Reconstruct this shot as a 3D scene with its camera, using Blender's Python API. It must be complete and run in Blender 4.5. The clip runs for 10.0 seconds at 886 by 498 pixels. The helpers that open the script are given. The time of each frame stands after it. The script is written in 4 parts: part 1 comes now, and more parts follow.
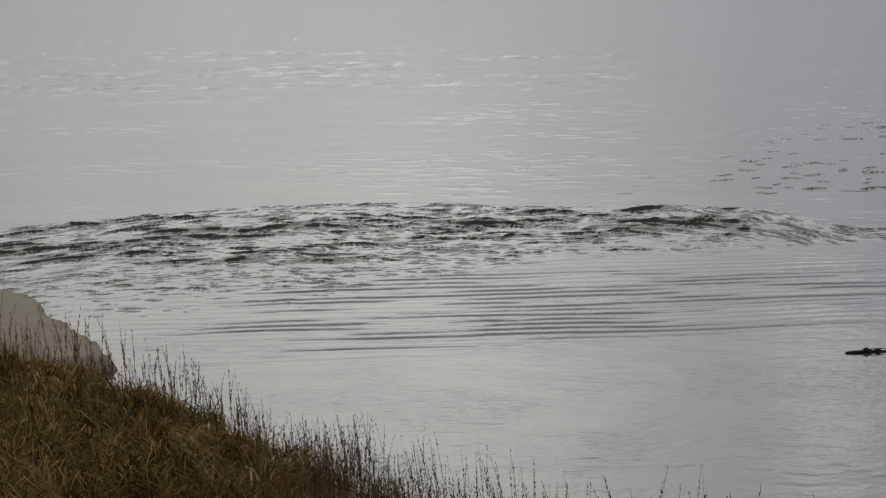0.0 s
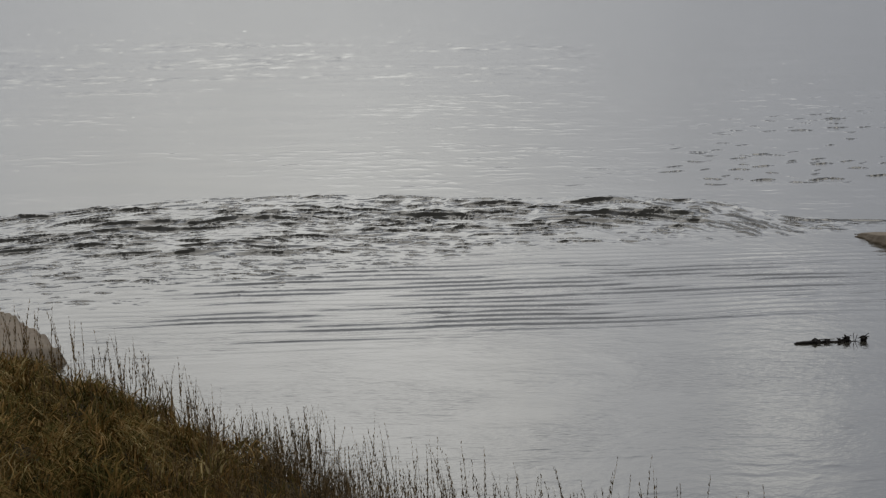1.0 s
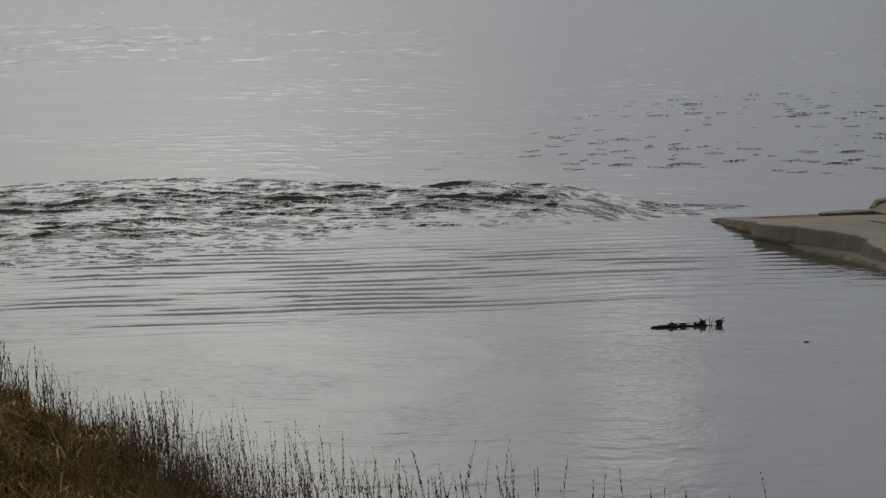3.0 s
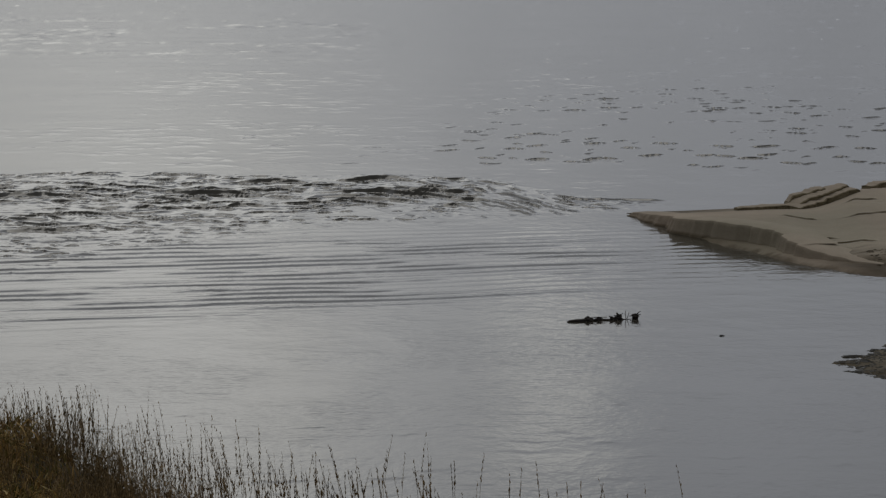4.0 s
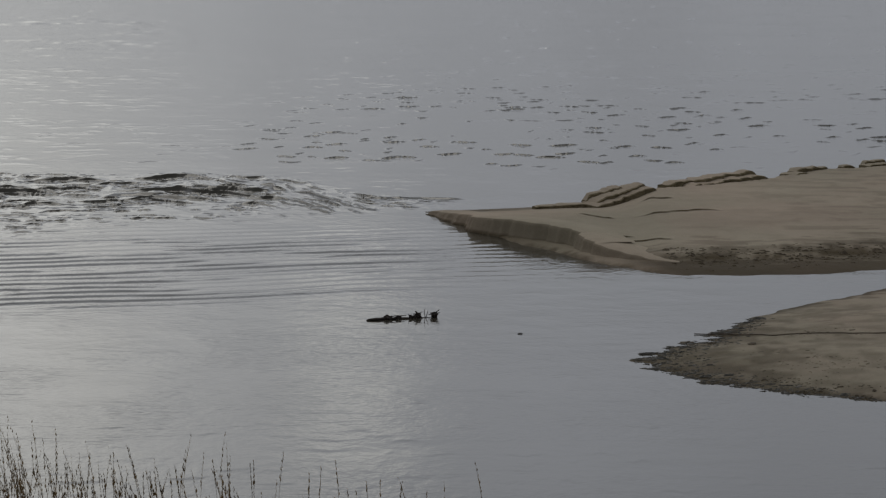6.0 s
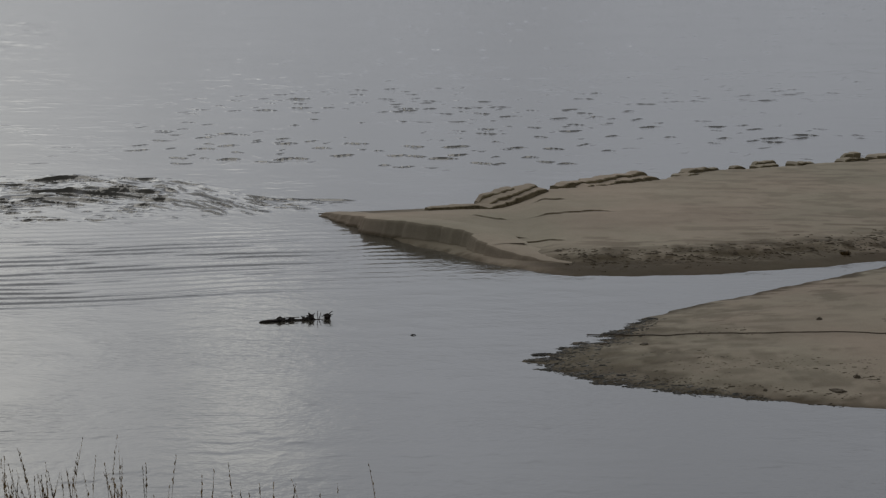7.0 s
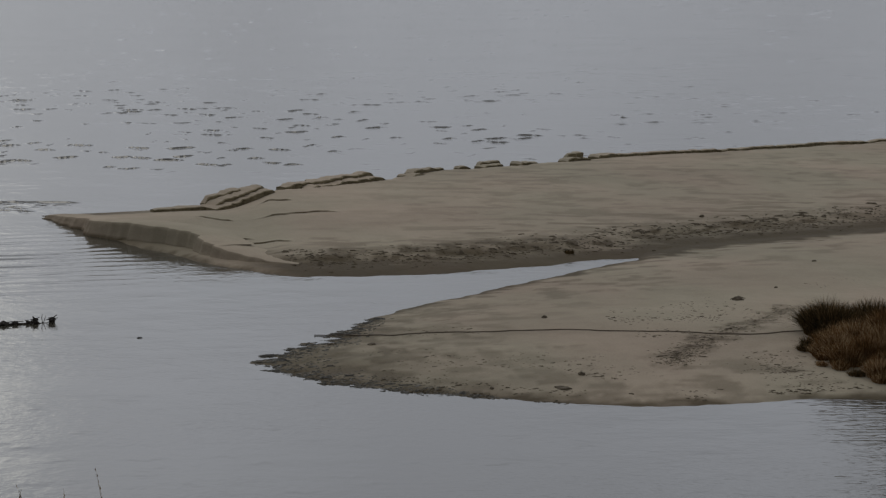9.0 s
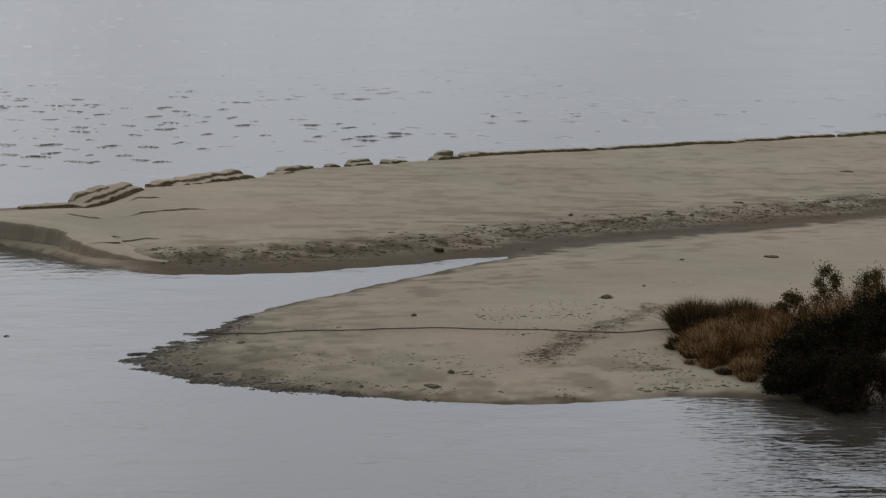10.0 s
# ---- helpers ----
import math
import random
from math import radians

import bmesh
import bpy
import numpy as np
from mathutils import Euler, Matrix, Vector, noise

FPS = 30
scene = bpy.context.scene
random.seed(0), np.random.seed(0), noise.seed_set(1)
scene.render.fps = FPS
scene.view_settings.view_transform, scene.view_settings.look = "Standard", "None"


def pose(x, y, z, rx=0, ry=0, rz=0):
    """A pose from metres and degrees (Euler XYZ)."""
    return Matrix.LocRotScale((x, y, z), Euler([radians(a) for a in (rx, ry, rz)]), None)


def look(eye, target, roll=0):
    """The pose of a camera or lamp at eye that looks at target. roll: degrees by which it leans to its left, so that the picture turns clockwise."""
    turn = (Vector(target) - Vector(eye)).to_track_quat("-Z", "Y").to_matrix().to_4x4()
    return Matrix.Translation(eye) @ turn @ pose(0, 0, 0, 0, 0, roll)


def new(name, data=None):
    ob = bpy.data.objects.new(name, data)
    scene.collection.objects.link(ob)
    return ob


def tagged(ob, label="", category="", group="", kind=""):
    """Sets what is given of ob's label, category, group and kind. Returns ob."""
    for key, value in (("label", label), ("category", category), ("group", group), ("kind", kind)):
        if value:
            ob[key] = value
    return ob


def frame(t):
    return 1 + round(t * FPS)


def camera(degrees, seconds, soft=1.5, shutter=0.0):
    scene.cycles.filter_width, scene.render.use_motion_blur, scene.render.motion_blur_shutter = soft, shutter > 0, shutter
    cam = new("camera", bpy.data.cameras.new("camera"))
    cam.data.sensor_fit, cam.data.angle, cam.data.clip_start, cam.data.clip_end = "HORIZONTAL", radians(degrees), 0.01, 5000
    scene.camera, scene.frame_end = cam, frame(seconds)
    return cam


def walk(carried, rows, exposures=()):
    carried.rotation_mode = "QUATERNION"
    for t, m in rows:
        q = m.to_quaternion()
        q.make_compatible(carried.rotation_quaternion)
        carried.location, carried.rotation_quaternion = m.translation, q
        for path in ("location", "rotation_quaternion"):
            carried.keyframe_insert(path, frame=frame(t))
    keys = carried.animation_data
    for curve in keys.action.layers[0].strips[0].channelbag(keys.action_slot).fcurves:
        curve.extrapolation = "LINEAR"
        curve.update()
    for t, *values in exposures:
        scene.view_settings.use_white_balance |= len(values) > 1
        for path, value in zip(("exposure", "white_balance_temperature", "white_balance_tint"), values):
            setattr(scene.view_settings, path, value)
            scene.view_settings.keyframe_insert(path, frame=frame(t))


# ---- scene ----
# ---- camera ----
EYE = 10.0
cam = camera(20.0, 10.0, soft=1.3)
PATH = [
    (0.0, pose(0, 0, EYE, 83.257, 1.213, 9.581)),
    (0.5, pose(0, 0, EYE, 83.167, 1.191, 9.109)),
    (1.0, pose(0, 0, EYE, 83.047, 1.201, 8.435)),
    (1.5, pose(0, 0, EYE, 82.939, 1.115, 7.704)),
    (2.0, pose(0, 0, EYE, 82.827, 0.953, 6.939)),
    (2.5, pose(0, 0, EYE, 82.711, 0.786, 6.123)),
    (4.0, pose(0, 0, EYE, 82.477, 0.400, 3.374)),
    (4.5, pose(0, 0, EYE, 82.395, 0.200, 2.349)),
    (5.0, pose(0, 0, EYE, 82.417, 0.120, 1.187)),
    (5.5, pose(0, 0, EYE, 82.429, -0.000, 0.000)),
    (7.0, pose(0, 0, EYE, 82.478, -0.322, -3.610)),
    (7.5, pose(0, 0, EYE, 82.510, -0.354, -4.997)),
    (8.0, pose(0, 0, EYE, 82.540, -0.459, -6.607)),
    (8.5, pose(0, 0, EYE, 82.556, -0.513, -8.205)),
    (9.0, pose(0, 0, EYE, 82.550, -0.675, -9.840)),
    (9.5, pose(0, 0, EYE, 82.545, -0.868, -11.469)),
    (10.0, pose(0, 0, EYE, 82.557, -1.159, -12.772)),
]
walk(cam, PATH, [(0.0, -0.25), (1.0, -0.25), (2.5, -0.31), (4.0, -0.51), (5.0, -0.54), (5.5, -0.45), (7.5, -0.23), (8.0, -0.2), (9.0, -0.08), (9.5, 0.16), (10.0, 0.36)])

# ---- light: thin overcast, a veiled sun ahead and to the left ----
SUN_AZ, SUN_EL = 13.0, 50.0          # degrees to the left of straight ahead, above the horizon


def heading(left, up):
    a, e = radians(left), radians(up)
    return Vector((-math.sin(a) * math.cos(e), math.cos(a) * math.cos(e), math.sin(e)))


world = bpy.data.worlds.new("overcast_sky")
scene.world = world
world.use_nodes = True
wt = world.node_tree
wt.nodes.clear()


def sky_math(op, a, b):
    n = wt.nodes.new("ShaderNodeMath")
    n.operation = op
    for sock, v in zip(n.inputs, (a, b)):
        if isinstance(v, bpy.types.NodeSocket):
            wt.links.new(v, sock)
        else:
            sock.default_value = v
    return n.outputs[0]


def brightening(way, power, gain):
    """A soft lobe of brighter cloud round a direction."""
    d = wt.nodes.new("ShaderNodeVectorMath")
    d.operation = "DOT_PRODUCT"
    wt.links.new(w_dir.outputs["Generated"], d.inputs[0])
    d.inputs[1].default_value = way
    return sky_math("MULTIPLY", sky_math("POWER", sky_math("MAXIMUM", d.outputs["Value"], 0.0), power), gain)


w_out = wt.nodes.new("ShaderNodeOutputWorld")
w_bg = wt.nodes.new("ShaderNodeBackground")
w_dir = wt.nodes.new("ShaderNodeTexCoord")
w_sep = wt.nodes.new("ShaderNodeSeparateXYZ")
wt.links.new(w_dir.outputs["Generated"], w_sep.inputs[0])
w_sky = wt.nodes.new("ShaderNodeTexSky")
w_sky.sky_type, w_sky.sun_disc = "NISHITA", False
w_sky.sun_elevation, w_sky.sun_rotation = radians(SUN_EL), radians(-SUN_AZ)
w_sky.air_density, w_sky.dust_density, w_sky.ozone_density = 1.0, 2.0, 1.0
w_hsv = wt.nodes.new("ShaderNodeHueSaturation")
w_hsv.inputs["Saturation"].default_value = 0.3
wt.links.new(w_sky.outputs[0], w_hsv.inputs["Color"])
# the cloud sheet: dim at the horizon, thin and bright low down and round the veiled sun, thick overhead
w_range = wt.nodes.new("ShaderNodeValToRGB")
for k in range(5):
    w_range.color_ramp.elements.new(0.5)
for e, (at, v) in zip(w_range.color_ramp.elements, ((0.0, 0.40), (0.05, 0.475), (0.13, 0.585), (0.24, 0.95), (0.36, 0.95), (0.62, 0.52), (1.0, 0.42))):
    e.position, e.color = at, (v, v, v, 1)
wt.links.new(w_sep.outputs["Z"], w_range.inputs["Fac"])
w_up = w_range.outputs[0]
w_glow = sky_math("ADD", brightening(heading(13.0, 11), 75, 1.25), brightening(heading(13.0, 40), 8, 0.2))
w_glow = sky_math("ADD", w_glow, brightening(heading(0.9, 10.6), 3200, 1.1))
w_glow = sky_math("ADD", w_glow, brightening(heading(10.0, 3.0), 50, 0.16))
w_glow = sky_math("ADD", w_glow, brightening(heading(9.6, 11.2), 1100, 0.14))
w_lum = sky_math("MULTIPLY", w_up, sky_math("ADD", w_glow, 1.0))
w_cloud = wt.nodes.new("ShaderNodeTexNoise")
w_cloud.inputs["Scale"].default_value, w_cloud.inputs["Detail"].default_value = 9.0, 3.0
wt.links.new(w_dir.outputs["Generated"], w_cloud.inputs["Vector"])
w_thick = sky_math("MULTIPLY_ADD", w_cloud.outputs["Fac"], 0.5)
w_thick.node.inputs[2].default_value = 0.75
w_lum = sky_math("MULTIPLY", w_lum, w_thick)
w_tint = wt.nodes.new("ShaderNodeMix")
w_tint.data_type, w_tint.blend_type = "RGBA", "MULTIPLY"
w_tint.inputs[0].default_value = 1.0
w_warm = wt.nodes.new("ShaderNodeMix")
w_warm.data_type, w_warm.blend_type = "RGBA", "MIX"
w_warm.inputs[7].default_value = (8.4, 8.4, 8.15, 1)
wt.links.new(w_glow, w_warm.inputs[0])
wt.links.new(w_warm.outputs[2], w_tint.inputs[6])
w_warm.inputs[6].default_value = (7.75, 8.15, 9.0, 1)
wt.links.new(w_lum, w_tint.inputs[7])
w_mix = wt.nodes.new("ShaderNodeMix")
w_mix.data_type, w_mix.blend_type = "RGBA", "MIX"
w_mix.inputs[0].default_value = 0.92
wt.links.new(w_hsv.outputs[0], w_mix.inputs[6])
wt.links.new(w_tint.outputs[2], w_mix.inputs[7])
wt.links.new(w_mix.outputs[2], w_bg.inputs[0])
w_bg.inputs[1].default_value = 0.1
wt.links.new(w_bg.outputs[0], w_out.inputs[0])

sun = new("sun", bpy.data.lights.new("sun", "SUN"))
sun.data.energy, sun.data.angle, sun.data.color = 0.5, radians(30), (1.0, 0.96, 0.88)
sun.matrix_world = look(heading(SUN_AZ, SUN_EL) * 200, (0, 0, 0))


# ---- materials ----
def nodes_of(name):
    m = bpy.data.materials.new(name)
    m.use_nodes = True
    return m, m.node_tree, m.node_tree.nodes["Principled BSDF"]


def noise_node(nt, scale, detail=4.0, rough=0.55, stretch=(1, 1, 1), turn=0.0, space="Object"):
    tc = nt.nodes.new("ShaderNodeTexCoord")
    mp = nt.nodes.new("ShaderNodeMapping")
    mp.inputs["Scale"].default_value = stretch
    mp.inputs["Rotation"].default_value = (0, 0, radians(turn))
    n = nt.nodes.new("ShaderNodeTexNoise")
    n.inputs["Scale"].default_value, n.inputs["Detail"].default_value, n.inputs["Roughness"].default_value = scale, detail, rough
    nt.links.new(tc.outputs[space], mp.inputs["Vector"])
    nt.links.new(mp.outputs["Vector"], n.inputs["Vector"])
    return n


def ramp(nt, source, stops):
    r = nt.nodes.new("ShaderNodeValToRGB")
    while len(r.color_ramp.elements) < len(stops):
        r.color_ramp.elements.new(0.5)
    for e, (at, c) in zip(r.color_ramp.elements, stops):
        e.position, e.color = at, (*c, 1) if len(c) == 3 else c
    nt.links.new(source, r.inputs["Fac"])
    return r


def mix_colour(nt, fac, a, b, blend="MIX"):
    m = nt.nodes.new("ShaderNodeMix")
    m.data_type, m.blend_type = "RGBA", blend
    for sock, v in ((m.inputs[0], fac), (m.inputs[6], a), (m.inputs[7], b)):
        if isinstance(v, bpy.types.NodeSocket):
            nt.links.new(v, sock)
        else:
            sock.default_value = v if isinstance(v, float) else (*v, 1)
    return m.outputs[2]


def bump(nt, bsdf, height, strength, distance, before=None):
    b = nt.nodes.new("ShaderNodeBump")
    b.inputs["Strength"].default_value, b.inputs["Distance"].default_value = strength, distance
    nt.links.new(height, b.inputs["Height"])
    if before is not None:
        nt.links.new(before.outputs[0], b.inputs["Normal"])
    nt.links.new(b.outputs[0], bsdf.inputs["Normal"])
    return b


def attribute(nt, name):
    a = nt.nodes.new("ShaderNodeAttribute")
    a.attribute_name = name
    return a.outputs["Fac"]


def make_water():
    m, nt, b = nodes_of("river_water")
    b.inputs["Base Color"].default_value = (0.050, 0.045, 0.034, 1)
    b.inputs["IOR"].default_value = 1.333
    b.inputs["Roughness"].default_value = 0.085
    n1 = noise_node(nt, 1.5, 3, 0.55, (1.1, 0.8, 1), 8)
    n2 = noise_node(nt, 3.8, 3, 0.6, (1.1, 0.75, 1), -6)
    breeze = ramp(nt, noise_node(nt, 0.16, 3, 0.6, (0.6, 1, 1), 15).outputs["Fac"], [(0.36, (0.25, 0.25, 0.25)), (0.62, (1, 1, 1))]).outputs[0]
    heights = []
    for n in (n1, n2):
        m2 = nt.nodes.new("ShaderNodeMath")
        m2.operation = "MULTIPLY"
        nt.links.new(n.outputs["Fac"], m2.inputs[0])
        nt.links.new(breeze, m2.inputs[1])
        heights.append(m2.outputs[0])
    b1 = bump(nt, b, heights[0], 0.8, 0.018)
    b2 = bump(nt, b, heights[1], 0.9, 0.015, b1)
    # wind ripples where a gust touches the surface
    n3 = noise_node(nt, 3.8, 2, 0.5, (0.5, 1.25, 1), 4)
    m3 = nt.nodes.new("ShaderNodeMath")
    m3.operation = "MULTIPLY"
    nt.links.new(n3.outputs["Fac"], m3.inputs[0])
    nt.links.new(attribute(nt, "wind"), m3.inputs[1])
    bump(nt, b, m3.outputs[0], 1.0, 0.068, b2)
    return m


def make_sand():
    m, nt, b = nodes_of("river_sand")
    big = noise_node(nt, 0.16, 5, 0.6, (0.6, 1, 1), 20)
    mid = noise_node(nt, 1.3, 6, 0.65, (1.2, 0.8, 1), -18)
    fine = noise_node(nt, 22, 4, 0.7)
    c = ramp(nt, big.outputs["Fac"], [(0.3, (0.308, 0.264, 0.204)), (0.7, (0.41, 0.35, 0.272))]).outputs[0]
    c = mix_colour(nt, 0.24, c, ramp(nt, mid.outputs["Fac"], [(0.25, (0.55, 0.54, 0.52)), (0.6, (1, 1, 1))]).outputs[0], "MULTIPLY")
    c = mix_colour(nt, 0.38, c, ramp(nt, fine.outputs["Fac"], [(0.3, (0.62, 0.61, 0.59)), (0.65, (1, 1, 1))]).outputs[0], "MULTIPLY")
    hue = noise_node(nt, 0.2, 2, 0.5, (1.0, 0.6, 1), 35)
    c = mix_colour(nt, 0.55, c, ramp(nt, hue.outputs["Fac"], [(0.36, (0.97, 0.885, 0.84)), (0.62, (0.84, 0.88, 0.80))]).outputs[0], "MULTIPLY")
    wet = mix_colour(nt, 1.0, c, (0.205, 0.175, 0.120), "MULTIPLY")
    # damp sand, and the darkened faces and feet of cut sand
    c = mix_colour(nt, attribute(nt, "damp_dark"), c, wet)
    soil = ramp(nt, mid.outputs["Fac"], [(0.3, (0.03, 0.022, 0.012)), (0.7, (0.07, 0.055, 0.028))]).outputs[0]
    c = mix_colour(nt, attribute(nt, "soil"), c, soil)
    nt.links.new(c, b.inputs["Base Color"])
    gloss = nt.nodes.new("ShaderNodeMapRange")
    gloss.inputs["To Min"].default_value, gloss.inputs["To Max"].default_value = 0.95, 0.75
    nt.links.new(attribute(nt, "damp_dark"), gloss.inputs["Value"])
    nt.links.new(gloss.outputs[0], b.inputs["Roughness"])
    b.inputs["Specular IOR Level"].default_value = 0.10
    b1 = bump(nt, b, mid.outputs["Fac"], 0.6, 0.08)
    bump(nt, b, fine.outputs["Fac"], 0.4, 0.01, b1)
    return m


def make_plain(name, low, high, scale=6.0, rough=0.85, relief=0.01, spread=(0.3, 0.7), stretch=(1, 1, 1)):
    m, nt, b = nodes_of(name)
    n = noise_node(nt, scale, 5, 0.65, stretch)
    nt.links.new(ramp(nt, n.outputs["Fac"], [(spread[0], low), (spread[1], high)]).outputs[0], b.inputs["Base Color"])
    b.inputs["Roughness"].default_value = rough
    b.inputs["Specular IOR Level"].default_value = 0.12
    bump(nt, b, n.outputs["Fac"], 0.6, relief)
    return m


def make_blades(name, stops, patch=0.35):
    """Leaf and blade material: each blade has a tone of its own, and patches lean to one end."""
    m, nt, b = nodes_of(name)
    g = nt.nodes.new("ShaderNodeNewGeometry")
    big = noise_node(nt, 0.9, 3)
    add = nt.nodes.new("ShaderNodeMath")
    add.operation = "MULTIPLY_ADD"
    sub = nt.nodes.new("ShaderNodeMath")
    sub.operation = "SUBTRACT"
    sub.inputs[1].default_value = 0.5
    nt.links.new(big.outputs["Fac"], sub.inputs[0])
    nt.links.new(sub.outputs[0], add.inputs[0])
    add.inputs[1].default_value = patch * 4
    nt.links.new(g.outputs["Random Per Island"], add.inputs[2])
    nt.links.new(ramp(nt, add.outputs[0], stops).outputs[0], b.inputs["Base Color"])
    b.inputs["Roughness"].default_value = 0.9
    b.inputs["Specular IOR Level"].default_value = 0.06
    return m


WATER = make_water()
SAND = make_sand()
# upright faces of the sand ledges, darker than their tops
LEDGE_DARK = make_plain("dark_ledge_face", (0.085, 0.070, 0.040), (0.20, 0.163, 0.10), 5, 0.95, 0.03, stretch=(0.5, 0.5, 3))
WOOD_WET = make_plain("wet_dark_wood", (0.012, 0.010, 0.009), (0.045, 0.036, 0.028), 9, 0.5, 0.012, stretch=(0.3, 1, 1))
ROPE = make_plain("weathered_rope", (0.045, 0.034, 0.026), (0.10, 0.078, 0.058), 30, 0.9, 0.006)
DEBRIS = make_plain("dark_wrack", (0.045, 0.035, 0.024), (0.13, 0.105, 0.073), 14, 0.9, 0.01)
STONE = make_plain("wet_dark_stone", (0.045, 0.042, 0.036), (0.13, 0.12, 0.10), 7, 0.55, 0.01)
GRASS = make_blades("autumn_grass", [(0.0, (0.055, 0.049, 0.013)), (0.35, (0.16, 0.127, 0.036)), (0.66, (0.27, 0.155, 0.046)), (0.88, (0.38, 0.235, 0.09)), (1.0, (0.52, 0.40, 0.18))], 0.3)
STEM = make_blades("dry_stem", [(0.0, (0.07, 0.050, 0.024)), (0.5, (0.19, 0.125, 0.055)), (1.0, (0.38, 0.27, 0.14))])
TUSSOCK_GOLD = make_blades("golden_grass", [(0.0, (0.045, 0.026, 0.009)), (0.4, (0.095, 0.045, 0.014)), (0.75, (0.175, 0.094, 0.036)), (1.0, (0.42, 0.30, 0.17))], 0.42)
TUSSOCK_DARK = make_blades("dark_grass", [(0.0, (0.014, 0.012, 0.006)), (0.6, (0.055, 0.038, 0.016)), (1.0, (0.19, 0.115, 0.05))], 0.2)
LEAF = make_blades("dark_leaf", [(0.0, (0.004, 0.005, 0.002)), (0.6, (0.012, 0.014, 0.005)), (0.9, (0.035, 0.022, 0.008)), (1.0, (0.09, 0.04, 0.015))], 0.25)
OLIVE_LEAF = make_blades("olive_leaf", [(0.0, (0.02, 0.016, 0.006)), (0.5, (0.065, 0.047, 0.018)), (1.0, (0.20, 0.13, 0.06))], 0.3)
BARK = make_plain("dark_bark", (0.02, 0.017, 0.013), (0.06, 0.05, 0.04), 12, 0.9, 0.01)


# ---- number helpers ----
def sstep(a, b, v):
    t = np.clip((v - a) / (b - a), 0, 1)
    return t * t * (3 - 2 * t)


def lattice(ix, iy, seed):
    h = (ix.astype(np.int64) * 374761393 + iy.astype(np.int64) * 668265263 + seed * 974634777) & 0xFFFFFFFF
    h = ((h ^ (h >> 13)) * 1274126177) & 0xFFFFFFFF
    return ((h ^ (h >> 16)) & 0xFFFF) / 65535.0


def vnoise(x, y, seed):
    """Smooth value noise in 0..1, one cell per unit."""
    ix, iy = np.floor(x), np.floor(y)
    u, v = x - ix, y - iy
    u, v = u * u * u * (u * (u * 6 - 15) + 10), v * v * v * (v * (v * 6 - 15) + 10)
    a, b = lattice(ix, iy, seed), lattice(ix + 1, iy, seed)
    c, d = lattice(ix, iy + 1, seed), lattice(ix + 1, iy + 1, seed)
    return (a * (1 - u) + b * u) * (1 - v) + (c * (1 - u) + d * u) * v


def fnoise(x, y, seed, octaves=4):
    s, amp, tot = 0, 1.0, 0.0
    for i in range(octaves):
        s = s + amp * vnoise(x * 2 ** i + 17.3 * i, y * 2 ** i - 9.1 * i, seed + i)
        tot += amp
        amp *= 0.5
    return s / tot


def side_distance(x, y, line):
    """Distance to a polyline, positive on its right-hand side."""
    best, sign = np.full(x.shape, 1e9), np.ones(x.shape)
    for (ax, ay), (bx, by) in zip(line, line[1:]):
        dx, dy = bx - ax, by - ay
        t = np.clip(((x - ax) * dx + (y - ay) * dy) / (dx * dx + dy * dy), 0, 1)
        d = np.hypot(x - ax - t * dx, y - ay - t * dy)
        cross = (x - ax) * dy - (y - ay) * dx
        closer = d < best - 1e-9
        best = np.where(closer, d, best)
        sign = np.where(closer, np.where(cross >= 0, 1.0, -1.0), sign)
    return best * sign


# ---- the lie of the land: two sand spits, a sand bank and a grassy bluff ----
SCARP = [(18.7, 72.6), (9.7, 69.5), (8.1, 69.8), (7.1, 70.7), (6.1, 71.9), (5.3, 73.4), (3.9, 76.3), (3.1, 78.7), (2.2, 82.0), (1.3, 84.9)]
BEACH = [(90.0, 112.0), (60.0, 95.0), (34.7, 81.9), (30.4, 79.7), (25.5, 77.0), (21.2, 75.0), (18.7, 72.8), (15.9, 71.6), (13.1, 70.3), (11.4, 69.9), (9.7, 69.5), (8.1, 69.7), (5.0, 71.0), (0.0, 74.0)]
RIM = [(-2.0, 84.0), (1.5, 84.8), (5.4, 86.2), (8.4, 86.6), (10.8, 88.0), (13.3, 89.9), (15.6, 93.0), (18.0, 93.9), (23.7, 97.9), (28.0, 99.8), (36.9, 104.1), (45.9, 108.8), (90.0, 135.0)]
SPIT_UP = [(5.6, 55.6), (6.0, 57.1), (7.6, 58.9), (8.5, 60.9), (9.5, 62.6), (10.4, 63.9), (12.2, 65.8), (14.3, 67.9), (15.5, 69.3), (17.2, 71.3), (18.9, 72.6), (21.3, 74.8), (25.5, 76.8), (30.4, 79.5), (34.7, 81.7), (60.0, 94.8), (90.0, 111.8)]
SPIT_LOW = [(90.0, 40.0), (30.0, 47.2), (20.5, 49.2), (19.0, 49.8), (18.0, 50.3), (16.8, 50.4), (15.4, 50.1), (14.1, 49.9), (12.9, 49.9), (11.8, 50.4), (10.7, 50.8), (9.6, 51.5), (8.5, 52.1), (7.4, 52.9), (6.3, 54.0), (5.6, 55.6)]
BANK = [(-60.0, 52.0), (-24.0, 56.5), (-18.9, 57.9), (-18.3, 58.5), (-18.9, 59.4), (-19.6, 61.0), (-21.0, 63.8), (-22.6, 66.4), (-24.0, 69.3), (-25.3, 70.5), (-28.0, 71.5), (-60.0, 76.0)]


